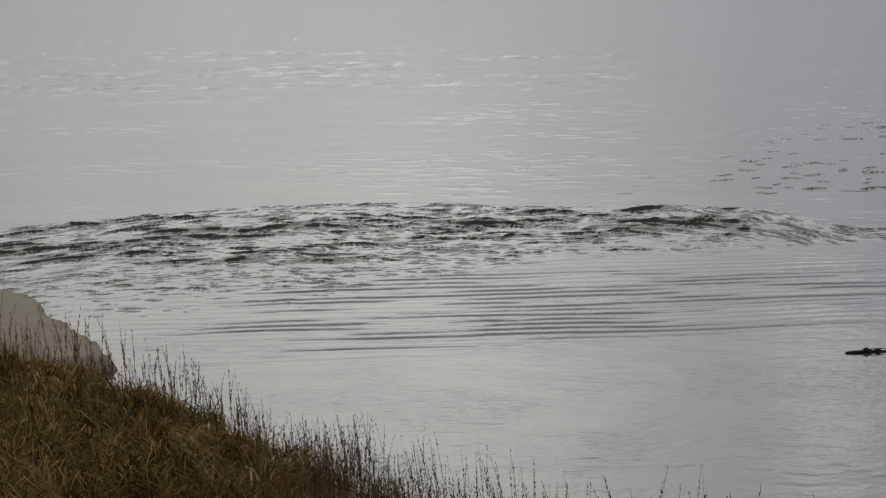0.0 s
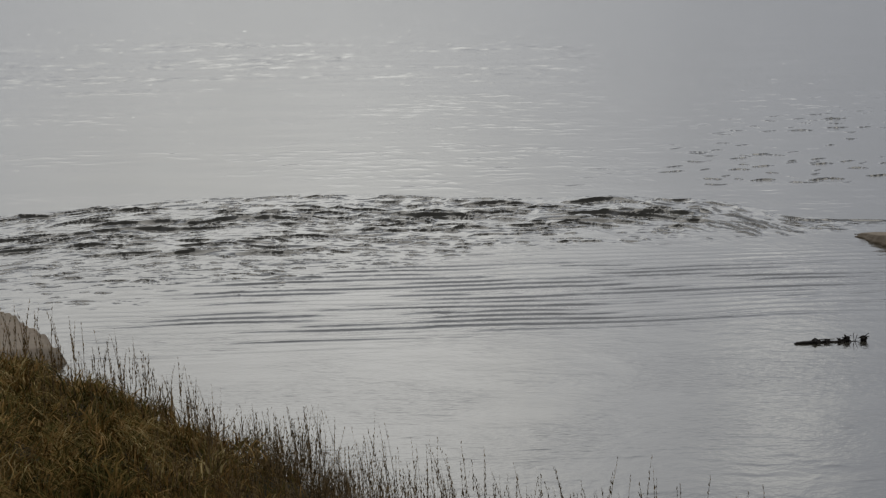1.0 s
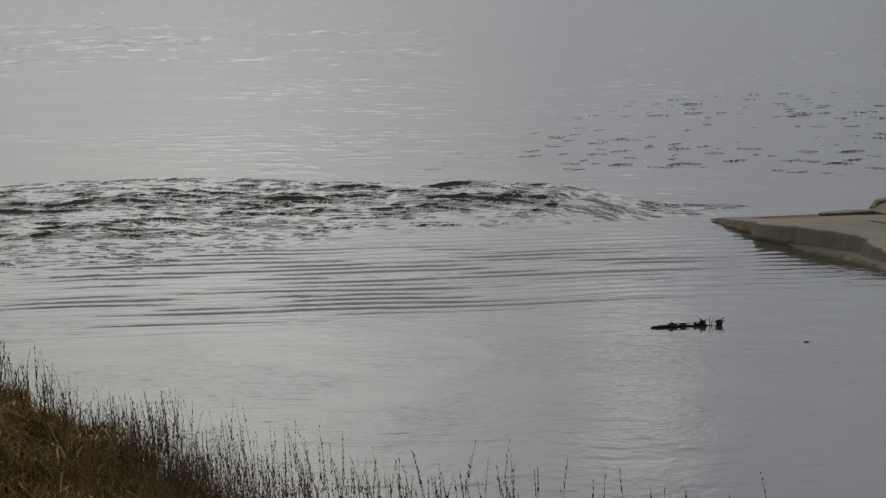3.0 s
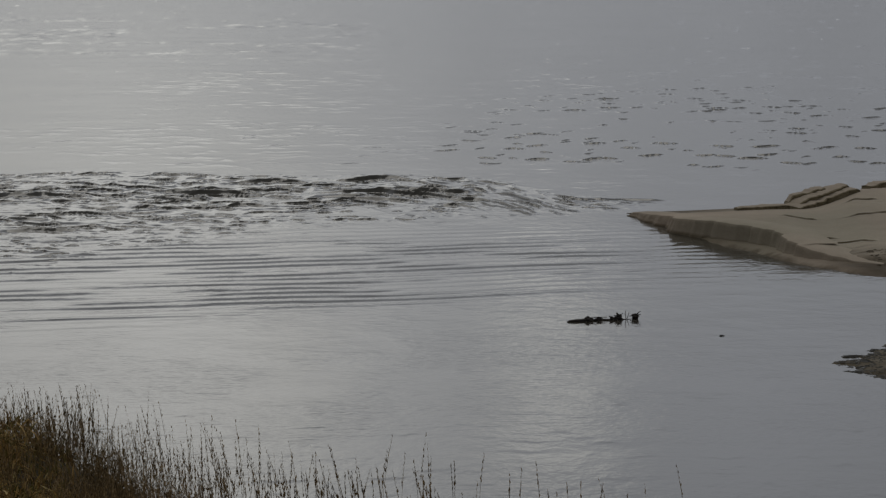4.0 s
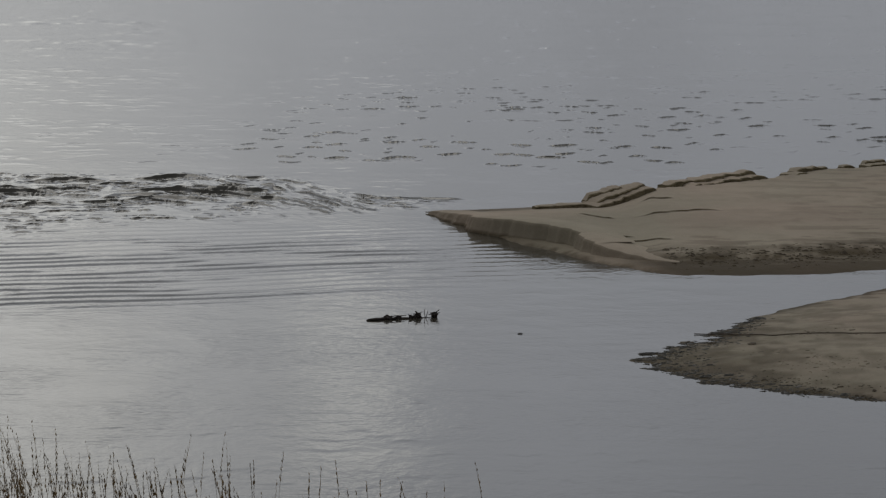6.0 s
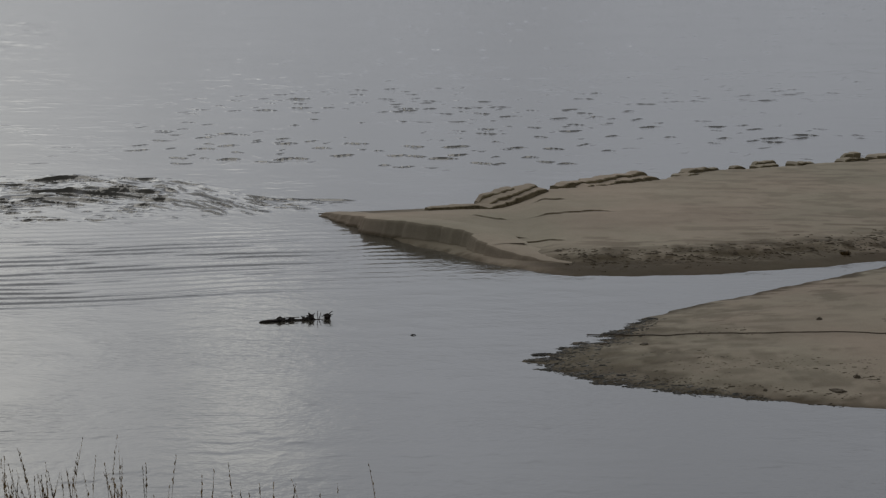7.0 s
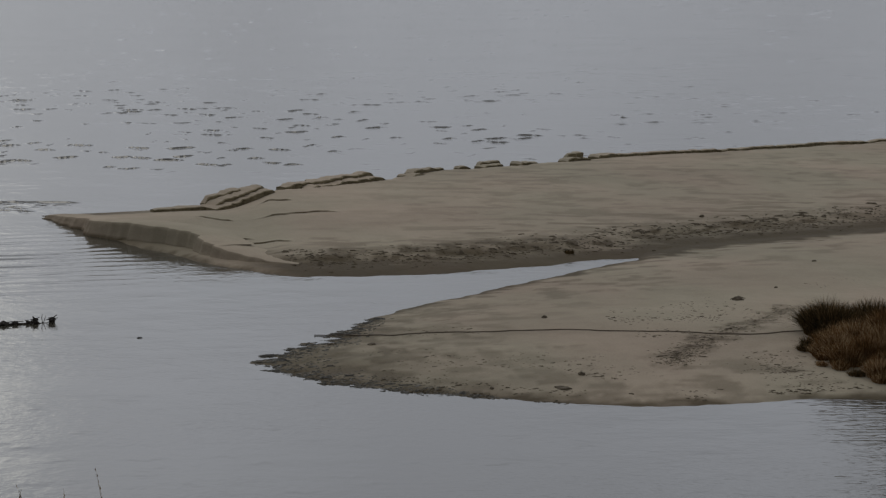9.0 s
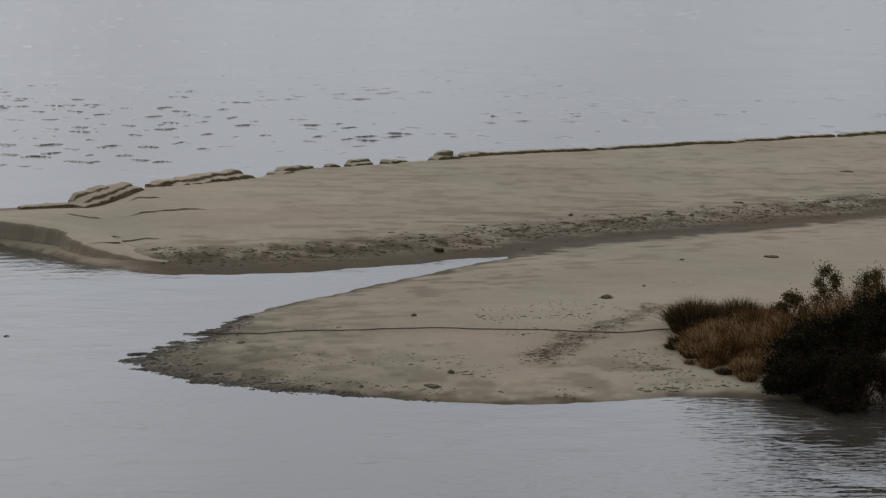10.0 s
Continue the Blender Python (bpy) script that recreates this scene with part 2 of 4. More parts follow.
CREST = [(1.3, 84.2, 0.10), (1.9, 82.3, 0.25), (2.8, 79.7, 0.45), (3.8, 77.7, 0.58), (4.6, 76.8, 0.58), (5.4, 75.5, 0.56), (6.05, 73.3, 0.40), (6.8, 72.5, 0.25), (7.7, 71.7, 0.15), (8.8, 71.2, 0.10)]


def interp(v, table):
    return np.interp(v, [p[0] for p in table], [p[1] for p in table])


TRAIL = [(14.6, 53.8), (15.3, 54.9), (16.2, 56.4), (17.7, 58.2), (19.6, 60.7)]      # wrack on the near spit


def land(x, y):
    """Height, dampness and soil of the ground."""
    wob = (fnoise(x / 1.7, y / 1.7, 3, 3) - 0.5)
    wob2 = (fnoise(x / 0.5, y / 0.5, 8, 2) - 0.5)
    # far spit
    ds = side_distance(x, y, SCARP) + 0.35 * wob + 0.05 * wob2
    db = side_distance(x, y, BEACH) + 0.7 * wob
    dr = side_distance(x, y, RIM) + 0.5 * wob
    dc = side_distance(x, y, [(a, b) for a, b, c in reversed(CREST)])
    lip = interp(x, [(a, c) for a, b, c in CREST])
    toe = np.interp(ds, [-3, 0, 0.3, 1.0, 2.0], [-0.8, -0.03, 0.08, 0.13, 0.15])
    scarp = np.where(dc > 0.45, np.maximum(lip + 0.03 * np.clip(dc, 0, 20), toe), np.minimum(toe, 0.1))
    scarp = scarp + 2.0 * sstep(6.8, 14, x)
    beach = np.interp(db, [-4, 0, 0.8, 2.1, 2.5, 3.2, 6, 14, 40], [-0.8, 0.0, 0.09, 0.15, 0.27, 0.33, 0.42, 0.66, 0.8])
    beach = np.where(db > 2.0, beach + 0.05 * wob, beach)
    steep = sstep(7, 10, x)
    rim = (1 - steep) * (0.02 + 0.085 * dr) + steep * (-0.5 + 2.6 * np.clip(dr, -0.3, 0.5) + 0.02 * np.clip(dr - 0.5, 0, 30))
    far = np.minimum(np.minimum(scarp, beach), rim)
    # near spit
    ragged = (fnoise(x / 1.1, y / 0.35, 12, 2) - 0.5) * sstep(11, 7, x)
    seam = side_distance(x, y, SPIT_UP)
    du, dl = seam + 0.35 * wob + 0.2 * wob2 + 1.2 * ragged, side_distance(x, y, SPIT_LOW) + 0.3 * wob + 0.25 * wob2 + 0.9 * ragged
    dn = np.minimum(du, dl)
    near = np.interp(dn, [-6, 0, 0.5, 2, 6, 14], [-0.8, 0.0, 0.05, 0.16, 0.30, 0.42]) + np.where(dn > 0.6, 0.05 * wob, 0)
    near = np.maximum(near, -0.2 + 0.27 * sstep(17.6, 19.2, x) - 0.05 * np.abs(seam))   # where the spits join
    # bank beyond the bluff
    dk = side_distance(x, y, [(a, b) for a, b in reversed(BANK)]) + 0.25 + 0.5 * wob + 0.3 * wob2
    step = 0.10 * sstep(1.9, 2.1, dk + wob) + 0.10 * sstep(4.2, 4.45, dk + 1.5 * wob)
    bank = -0.5 + 2.4 * np.clip(dk, -0.3, 0.38) + 0.02 * np.clip(dk - 0.38, 0, 30) + step
    # bluff on which the camera stands
    top = interp(x, [(-60, 8.2), (-30, 7.0), (-12, 6.0), (-8.5, 5.60), (-7.5, 5.37), (-6.4, 4.85), (-5.3, 4.36), (-4.4, 4.05), (-0.5, 3.75), (20, 2.6), (60, 2.0)])
    hill = top + 0.04 * (25 - y) + 3.6 * sstep(13, 1.5, y) + 0.25 * wob
    hill = np.where(y > 25, top - 0.46 * (y - 25) + 0.25 * wob, hill)
    bed = np.full(x.shape, -0.9)
    z = np.maximum.reduce([bed, far, near, bank, hill])
    z = z + 0.018 * wob2 * (z > 0.12)
    lo = (fnoise(x / 0.8, y / 0.35, 21, 3) - 0.5)
    damp_far = sstep(4.6, 0.9, db + 2.2 * lo + 3.0 * (fnoise(x / 2.6, y / 0.45, 24, 3) - 0.5)) * sstep(6.2, 8.6, x + 0.4 * (y - 70)) * (1 - 0.22 * sstep(10.5, 19, x))
    damp_tip = sstep(1.0, 0.2, far) * sstep(9.0, 1.0, x) * sstep(0.22, 0.1, far)
    damp_near = np.maximum(sstep(0.75, 0.05, dn + 1.3 * lo), 0.85 * sstep(9.6, 6.2, x + 4.0 * lo))
    damp_face = sstep(0.45, 0.05, ds + 0.6 * lo) * (x < 8.5) * 0.9
    # dark wrack stains, and a faint mottle of damp
    trail = np.minimum(np.abs(side_distance(x, y, TRAIL)), 1.6 * np.hypot((x - 17.0) / 1.2, y - 52.9))
    mottle = sstep(0.50, 0.68, fnoise(x / 0.9, y / 0.55, 27, 4))
    damp_near = np.maximum(damp_near, 0.75 * sstep(0.75, 0.1, trail + 1.1 * lo) * (0.4 + 0.6 * sstep(0.4, 0.6, fnoise(x / 0.3, y / 0.4, 37, 2))))
    damp_near = np.maximum(damp_near, 0.14 + 0.40 * mottle * sstep(7.0, 1.0, dn))
    patchy = fnoise(x / 0.45, y / 0.8, 29, 3)
    damp_near = np.maximum(damp_near, (0.36 + 0.45 * sstep(0.42, 0.62, patchy)) * sstep(15.0, 7.0, x + 5.0 * lo))
    damp_near = np.maximum(damp_near, (0.12 + 0.5 * sstep(0.45, 0.65, patchy)) * sstep(2.6, 0.4, dl + 2.0 * lo) * sstep(19, 13, x))
    damp_far = np.maximum(damp_far, (0.5 + 0.5 * sstep(0.4, 0.6, patchy)) * sstep(5.2, 1.8, db + 2.6 * lo) * sstep(7.6, 9.5, x) * sstep(21, 13, x))
    # rows of damp, crumbled clods above the far waterline
    clods = sstep(0.50, 0.62, fnoise(x / 0.55, db / 0.35, 33, 3))
    damp_far = np.maximum(damp_far, 0.85 * clods * sstep(1.4, 2.0, db) * sstep(4.2, 2.6, db + 1.5 * lo) * sstep(8, 10, x))
    damp_far = np.maximum(damp_far, 0.45 * sstep(0.58, 0.70, fnoise(x / 1.6, y / 0.45, 35, 3)) * sstep(9.5, 4.0, db) * sstep(7, 10, x))
    damp_far = np.maximum.reduce([damp_far, 0.05 + 0.22 * mottle * sstep(8, 16, x), 0.95 * sstep(2.2, 0.8, db + 1.2 * lo) * sstep(6.8, 8.8, x)])
    is_near = near >= far
    damp_dark = np.where(is_near, damp_near, np.maximum.reduce([1.12 * damp_far, damp_tip, damp_face]))
    damp_dark = np.where(bank > np.maximum(near, far), 0.4 * sstep(0.42, 0.15, dk + 0.3 * lo), damp_dark)
    soil = (hill > np.maximum.reduce([far, near, bank])) * 1.0
    return z, np.clip(damp_dark, 0, 1), soil


def sheet(name, X, Y, Z, material, extra=None, normals=None):
    """One welded sheet from rows of places."""
    rows, cols = X.shape
    me = bpy.data.meshes.new(name)
    me.vertices.add(rows * cols)
    me.vertices.foreach_set("co", np.stack([X, Y, Z], -1).astype(np.float32).ravel())
    i = np.arange(rows * cols).reshape(rows, cols)
    quads = np.stack([i[:-1, :-1], i[:-1, 1:], i[1:, 1:], i[1:, :-1]], -1).reshape(-1, 4)
    me.loops.add(quads.size)
    me.loops.foreach_set("vertex_index", quads.ravel().astype(np.int32))
    me.polygons.add(len(quads))
    me.polygons.foreach_set("loop_start", np.arange(0, quads.size, 4, dtype=np.int32))
    me.polygons.foreach_set("use_smooth", np.ones(len(quads), dtype=bool))
    me.update(calc_edges=True)
    if normals is not None:
        me.normals_split_custom_set_from_vertices(normals.reshape(-1, 3).astype(np.float32))
    for key, values in (extra or {}).items():
        a = me.attributes.new(key, "FLOAT", "POINT")
        a.data.foreach_set("value", values.astype(np.float32).ravel())
    me.materials.append(material)
    return new(name, me)


gx = np.concatenate([[-4000, -1500, -600, -300, -150, -90, -60, -45], np.arange(-34, 0, 0.3), np.arange(0, 21, 0.13), np.arange(21, 50, 0.25), [55, 60, 70, 80, 90, 120, 200, 400, 1000, 4000]])
gy = np.concatenate([[-4000, -1500, -500, -200, -80, -40, -20, -10, -5], np.arange(0, 45, 0.5), np.arange(45, 112, 0.2), [114, 118, 125, 135, 150, 200, 400, 1000, 4500]])
GX, GY = np.meshgrid(gx, gy)
GZ, DAMP, SOIL = land(GX, GY)
ground = sheet("ground", GX, GY, GZ, SAND, {"damp_dark": DAMP, "soil": SOIL})
tagged(ground, "pale grey-brown river sand spits and dark bluff soil", "ground", kind="structure")


def ground_z(x, y):
    return float(land(np.array([float(x)]), np.array([float(y)]))[0][0])


# ---- the river ----
def wavelets(x, y, cell_x, cell_y, share, long, deep, tall, seed, skew=0.0):
    """Separate short-crested waves, at most one to a cell of the plan: steep on the near side, gentle behind."""
    h = np.zeros(x.shape)
    ix, iy = np.floor(x / cell_x), np.floor(y / cell_y)
    for ox in (-1, 0, 1):
        for oy in (-1, 0, 1):
            cx, cy = ix + ox, iy + oy
            r1, r2, r3, r4 = (lattice(cx, cy, seed + k) for k in range(4))
            size = (0.6 + 0.7 * r3 * r3) * (r4 < share)
            l, d = long * (0.35 + 1.1 * r3), deep * (0.6 + 0.7 * r2)
            u = (x - (cx + r1) * cell_x) / l
            v = (y - (cy + r2) * cell_y - skew * (x - (cx + r1) * cell_x) - 0.25 * deep * np.sin(3.1 * u + 6.3 * r1)) / d
            h = np.maximum(h, tall * size * np.exp(-u * u - v * v * np.where(v < 0, 7.0, 1.0)))
    return h


def crests(x, y, cell_x, cell_y, share, long, slope, tall, seed, skew=0.0):
    """Separate short wave crests, at most one to a cell: an even, steep face on the near side, a sharp lip, a long back."""
    h = np.zeros(x.shape)
    ix, iy = np.floor(x / cell_x), np.floor(y / cell_y)
    for ox in (-1, 0, 1):
        for oy in (-1, 0, 1):
            cx, cy = ix + ox, iy + oy
            r1, r2, r3, r4 = (lattice(cx, cy, seed + k) for k in range(4))
            off = x - (cx + r1) * cell_x
            u = off / (long * (0.35 + 1.1 * r3 * r3 + 0.2 * r2))
            top = tall * (0.55 + 0.6 * r3) * (r4 < share) * np.clip(1 - np.abs(u) ** 3, 0, 1)
            v = y - (cy + r2) * cell_y - skew * off - 0.1 * cell_y * np.sin(2.3 * u + 6.3 * r1)
            h = np.maximum(h, np.where(v < 0, np.clip(top + slope * v, 0, 1), top * np.exp(-(v / (0.08 + 4 * tall)) ** 2)))
    return h


def ridges(x, y, long, deep, seed, sharp, lead):
    """Broken, choppy crest lines, lying across y and steep on the near side."""
    def line(v):
        n = fnoise(x / long, v / deep, seed, 2)
        return np.power(np.clip(1 - 2.6 * np.abs(n - 0.5), 0, 1), sharp)
    return line(y + 0.12 * lead * deep * line(y))


FAR_EDGE = [(-60, 84), (-33, 88), (-29, 92), (-25, 96.3), (-20, 98), (-12, 96.5), (-8, 97), (-4, 95.7), (-2.2, 92.5), (-0.8, 89.4), (1.5, 88.3), (4, 87)]


def riffle_span(x):
    """The far and near edges of the riffle."""
    yf = interp(x, FAR_EDGE)
    yn = interp(x, [(-60, 64), (-30, 66), (-19.4, 67.0), (-15.5, 71.0), (-12, 77), (-10, 80), (-3.5, 82.5), (0.3, 85.5), (4, 87)])
    return yf, yn


def swell(x, y):
    """Height of the water's surface."""
    calm = 1.0 - 0.6 * sstep(60, 110, y)
    h = 0.012 * (fnoise(x / 1.9, y / 1.2, 31, 3) - 0.5) * calm
    # the riffle: broken standing waves across the current
    yf, yn = riffle_span(x)
    inside = (y - yn) / np.maximum(yf - yn, 0.5)
    west = sstep(4.5, -1, x)
    big = sstep(0.22, 0.55, inside) * sstep(1.04, 0.97, inside) * west
    mid = sstep(0.12, 0.5, inside) * sstep(1.06, 0.99, inside) * west
    low = sstep(-0.15, 0.22, inside) * sstep(1.10, 1.0, inside) * west
    here = (inside > -0.15) & (inside < 1.12) & (x < 5) & (x > -60)
    px, py = x[here], y[here]
    row = py - yf[here]                       # distance in front of the far edge, so that crests follow it
    shake = fnoise(px / 1.6, py / 1.2, 109, 2) - 0.5
    patch = fnoise(px / 5.0, py / 3.2, 51, 2)
    ends = sstep(3.0, -3.0, px)
    crest = crests(px, row + 1.2 * shake, 4.4, 2.6, 0.8, 2.2, 0.6, 0.135, 131, 0.03)
    h[here] += big[here] * ends * crest * (0.6 + 0.8 * fnoise(px / 0.8, row / 1.2, 133, 2)) * sstep(0.30, 0.5, fnoise(px / 6.0, row / 2.0, 135, 2) + 0.12)
    h[here] += mid[here] * 0.065 * ridges(px, row + 1.0 * shake, 1.9, 1.15, 141, 2.2, 2.0) * (0.25 + 0.75 * sstep(0.34, 0.58, patch))
    h[here] += mid[here] * crests(px, row + 0.9 * shake, 1.7, 1.1, 0.85, 0.70, 1.3, 0.068, 143, 0.04) * sstep(0.28, 0.48, patch)
    h[here] += low[here] * 0.030 * ridges(px, row + 0.6 * shake, 0.85, 0.75, 151, 2.4, 2.5) * sstep(0.26, 0.52, fnoise(px / 1.8, py / 1.3, 153, 2))
    h[here] += low[here] * crests(px, row + 0.6 * shake, 0.85, 0.9, 0.7, 0.36, 1.6, 0.045, 155, 0.05) * sstep(0.36, 0.52, fnoise(px / 2.4, py / 1.6, 159, 2))
    h[here] += low[here] * 0.022 * (fnoise(px / 0.9, py / 0.6, 157, 2) - 0.5)
    slick = (y - 88.7 - 0.15 * np.sin(1.3 * x)) / 0.3
    h = h + 0.06 * np.exp(-slick * slick * np.where(slick < 0, 5.0, 1.0)) * sstep(-1.6, -0.6, x) * sstep(2.9, 2.0, x)
    # trains of small waves that run out of the riffle
    zone = sstep(-2.5, 1.5, y - 60 - 0.45 * (x + 16)) * sstep(82, 75, y) * sstep(-21, -16, x) * sstep(5, -1, x)
    along = y - 0.24 * x + 0.9 * (fnoise(x / 5, y / 4, 71, 3) - 0.5)
    wave = np.power(0.5 + 0.5 * np.sin(2 * np.pi * along / 0.90), 1.5)
    h = h + zone * wave * (0.009 + 0.034 * sstep(0.32, 0.60, fnoise(x / 4.0, along / 1.0, 75, 3)))
    # single wavelets over the far current, and fewer all over the reach
    here = (y > 95) & (y < 330) & (np.abs(x) < 120)
    px, py = x[here], y[here]
    run = sstep(97, 103, py) * sstep(190, 140, py) * sstep(-16, -2, px - 0.1 * (py - 100)) * sstep(48, 18, px - 0.3 * (py - 100))
    fleet = sstep(0.34, 0.50, fnoise(px / 7, py / 9, 85, 2))
    h[here] += crests(px, py, 1.25, 2.3, 0.62, 0.52, 2.8, 0.054, 161, 0.10) * np.clip(run * fleet, 0, 1)
    h[here] += crests(px, py, 2.2, 4.2, 0.36, 0.38, 2.8, 0.052, 171, 0.1) * sstep(98, 115, py) * (0.35 + 0.65 * sstep(-14, 2, px - 0.1 * (py - 100)))
    # gusts on the open reach to the left
    here = (x < 2) & (y > 96) & (y < 260) & (x > -110)
    gust = sstep(0.38, 0.6, fnoise(x[here] / 16, y[here] / 9, 97, 2)) * sstep(96, 104, y[here]) * sstep(0, -14, x[here] + 0.1 * (y[here] - 100))
    h[here] += gust * wavelets(x[here], y[here], 1.3, 1.7, 0.6, 0.6, 0.6, 0.026, 191)
    here = (x > -40) & (x < 40) & (y > 40) & (y < 100)
    h[here] += wavelets(x[here], y[here], 0.9, 1.0, 0.45, 0.35, 0.30, 0.006, 201)
    return h


az = np.concatenate([np.arange(-80, -24, 4.0), np.arange(-24, -20, 0.1), np.arange(-20, 14, 0.042), np.arange(14, 26, 0.15), np.arange(26, 81, 4.0)])
drop = np.concatenate([[2500, 1900], np.arange(1300, 1050, -12), np.arange(1050, 700, -2.3), np.arange(700, 545, -0.72), np.arange(545, 415, -0.45), np.arange(415, 300, -0.5), np.arange(300, 250, -0.8), np.arange(250, 64, -1.8), np.arange(64, 10, -2.0), [10, 8, 6, 4, 2.5]])
reach = EYE * 4446.0 / drop
AZ, REACH = np.meshgrid(np.radians(az), reach)
WX, WY = REACH * np.sin(AZ), REACH * np.cos(AZ)
WZ = swell(WX, WY)
NEAR = np.clip(REACH ** 2 / 100000.0, 0.06, 0.3)
SLOPE_X = (swell(WX + 0.04, WY) - WZ) / 0.04
RISE_NEAR, RISE_FAR = WZ - swell(WX, WY - NEAR), swell(WX, WY + NEAR) - WZ
SMOOTH = (WY < riffle_span(WX)[1] + 1.0) | (WX > 3)
SLOPE_Y = np.where(SMOOTH & (WY < 90), 0.5 * (RISE_NEAR + RISE_FAR), np.maximum(RISE_NEAR, RISE_FAR)) / NEAR
NORMAL = np.stack([-SLOPE_X, -SLOPE_Y, np.ones(WZ.shape)], -1)
NORMAL /= np.linalg.norm(NORMAL, axis=-1, keepdims=True)
WIND = sstep(14.6, 18.6, WX - 0.25 * (WY - 46)) * sstep(51, 49, WY) * sstep(0.22, 0.5, fnoise(WX / 1.6, WY / 2.2, 187, 3)) + (0.10 + 0.16 * sstep(2, -6, WX)) * sstep(0.35, 0.65, fnoise(WX / 3.0, WY / 4.5, 189, 3)) * sstep(70, 60, WY)
water = sheet("water", WX, WY, WZ, WATER, {"wind": WIND}, NORMAL)
tagged(water, "grey river water with ripples and broken standing waves", "water", kind="structure")


# ---- builders ----
def part(name, bm, material, parent=None, label="", smooth=True):
    """Links a bmesh as one mesh object, under a thing or a part if one is given."""
    me = bpy.data.meshes.new(name)
    bmesh.ops.recalc_face_normals(bm, faces=bm.faces)
    bm.to_mesh(me)
    bm.free()
    me.materials.append(material)
    if smooth:
        me.polygons.foreach_set("use_smooth", np.ones(len(me.polygons), dtype=bool))
    ob = new(name, me)
    if parent is not None:
        ob.parent = parent
    if label:
        ob["label"] = label
    return ob


def ribbons(name, base, length, lean, width, material, parent=None, droop=0.35, top_width=None, rng=None):
    """Many tapered, bent blades in one mesh. base: places; lean: horizontal reach of each tip, as a share of its length."""
    n = len(base)
    turn = rng.uniform(0, np.pi, n)
    side = np.stack([np.cos(turn), 0.35 * np.sin(turn), np.zeros(n)], -1) * (width / 2)[:, None]
    wide = [1.0, 0.85, 0.55] if top_width is None else top_width
    co = np.zeros((n, 7, 3))
    for k, s in enumerate((0.0, 0.4, 0.75, 1.0)):
        centre = base.copy()
        centre[:, :2] += lean * (length * s ** 1.8)[:, None]
        centre[:, 2] += length * (s - droop * np.hypot(lean[:, 0], lean[:, 1]) * s ** 3)
        if k < 3:
            co[:, 2 * k], co[:, 2 * k + 1] = centre - side * wide[k], centre + side * wide[k]
        else:
            co[:, 6] = centre
    me = bpy.data.meshes.new(name)
    me.vertices.add(n * 7)
    me.vertices.foreach_set("co", co.astype(np.float32).ravel())
    pattern = np.array([0, 1, 3, 2, 2, 3, 5, 4, 4, 5, 6])
    me.loops.add(n * 11)
    me.loops.foreach_set("vertex_index", (np.arange(n)[:, None] * 7 + pattern).astype(np.int32).ravel())
    me.polygons.add(n * 3)
    me.polygons.foreach_set("loop_start", (np.arange(n)[:, None] * 11 + np.array([0, 4, 8])).astype(np.int32).ravel())
    me.update(calc_edges=True)
    me.materials.append(material)
    ob = new(name, me)
    if parent is not None:
        ob.parent = parent
    return ob


def tube(points, radii, sides=8, seed=0, rough=0.0):
    """A closed, slightly uneven tube along points."""
    bm = bmesh.new()
    rng = random.Random(seed)
    rings = []
    for i, p in enumerate(points):
        a, b = points[max(i - 1, 0)], points[min(i + 1, len(points) - 1)]
        way = (Vector(b) - Vector(a)).normalized()
        u = way.cross(Vector((0, 0, 1)))
        u = u.normalized() if u.length > 0.05 else Vector((1, 0, 0))
        v = way.cross(u)
        ring = []
        for k in range(sides):
            t = 2 * math.pi * k / sides
            r = radii[i] * (1 + rough * rng.uniform(-1, 1))
            ring.append(bm.verts.new(Vector(p) + u * (r * math.cos(t)) + v * (r * math.sin(t))))
        rings.append(ring)
    for ra, rb in zip(rings, rings[1:]):
        for k in range(sides):
            bm.faces.new((ra[k], ra[(k + 1) % sides], rb[(k + 1) % sides], rb[k]))
    bm.faces.new(rings[0])
    bm.faces.new(rings[-1])
    return bm


def lump(rx, ry, rz, seed, rough=0.25, level=2):
    """An uneven, rounded lump about the origin."""
    bm = bmesh.new()
    bmesh.ops.create_icosphere(bm, subdivisions=level, radius=1)
    for v in bm.verts:
        k = 1 + rough * (noise.noise(v.co * 1.6 + Vector((seed * 3.7, 0, seed))) + 0.5 * noise.noise(v.co * 4 + Vector((0, seed, 0))))
        v.co = Vector((v.co.x * rx * k, v.co.y * ry * k, v.co.z * rz * k))
    return bm


def thing(name, x, y, z, label, category, group="", turn=0.0):
    ob = new(name)
    ob.empty_display_size = 0.2
    ob.matrix_world = pose(x, y, z, 0, 0, turn)
    return tagged(ob, label, category, group)


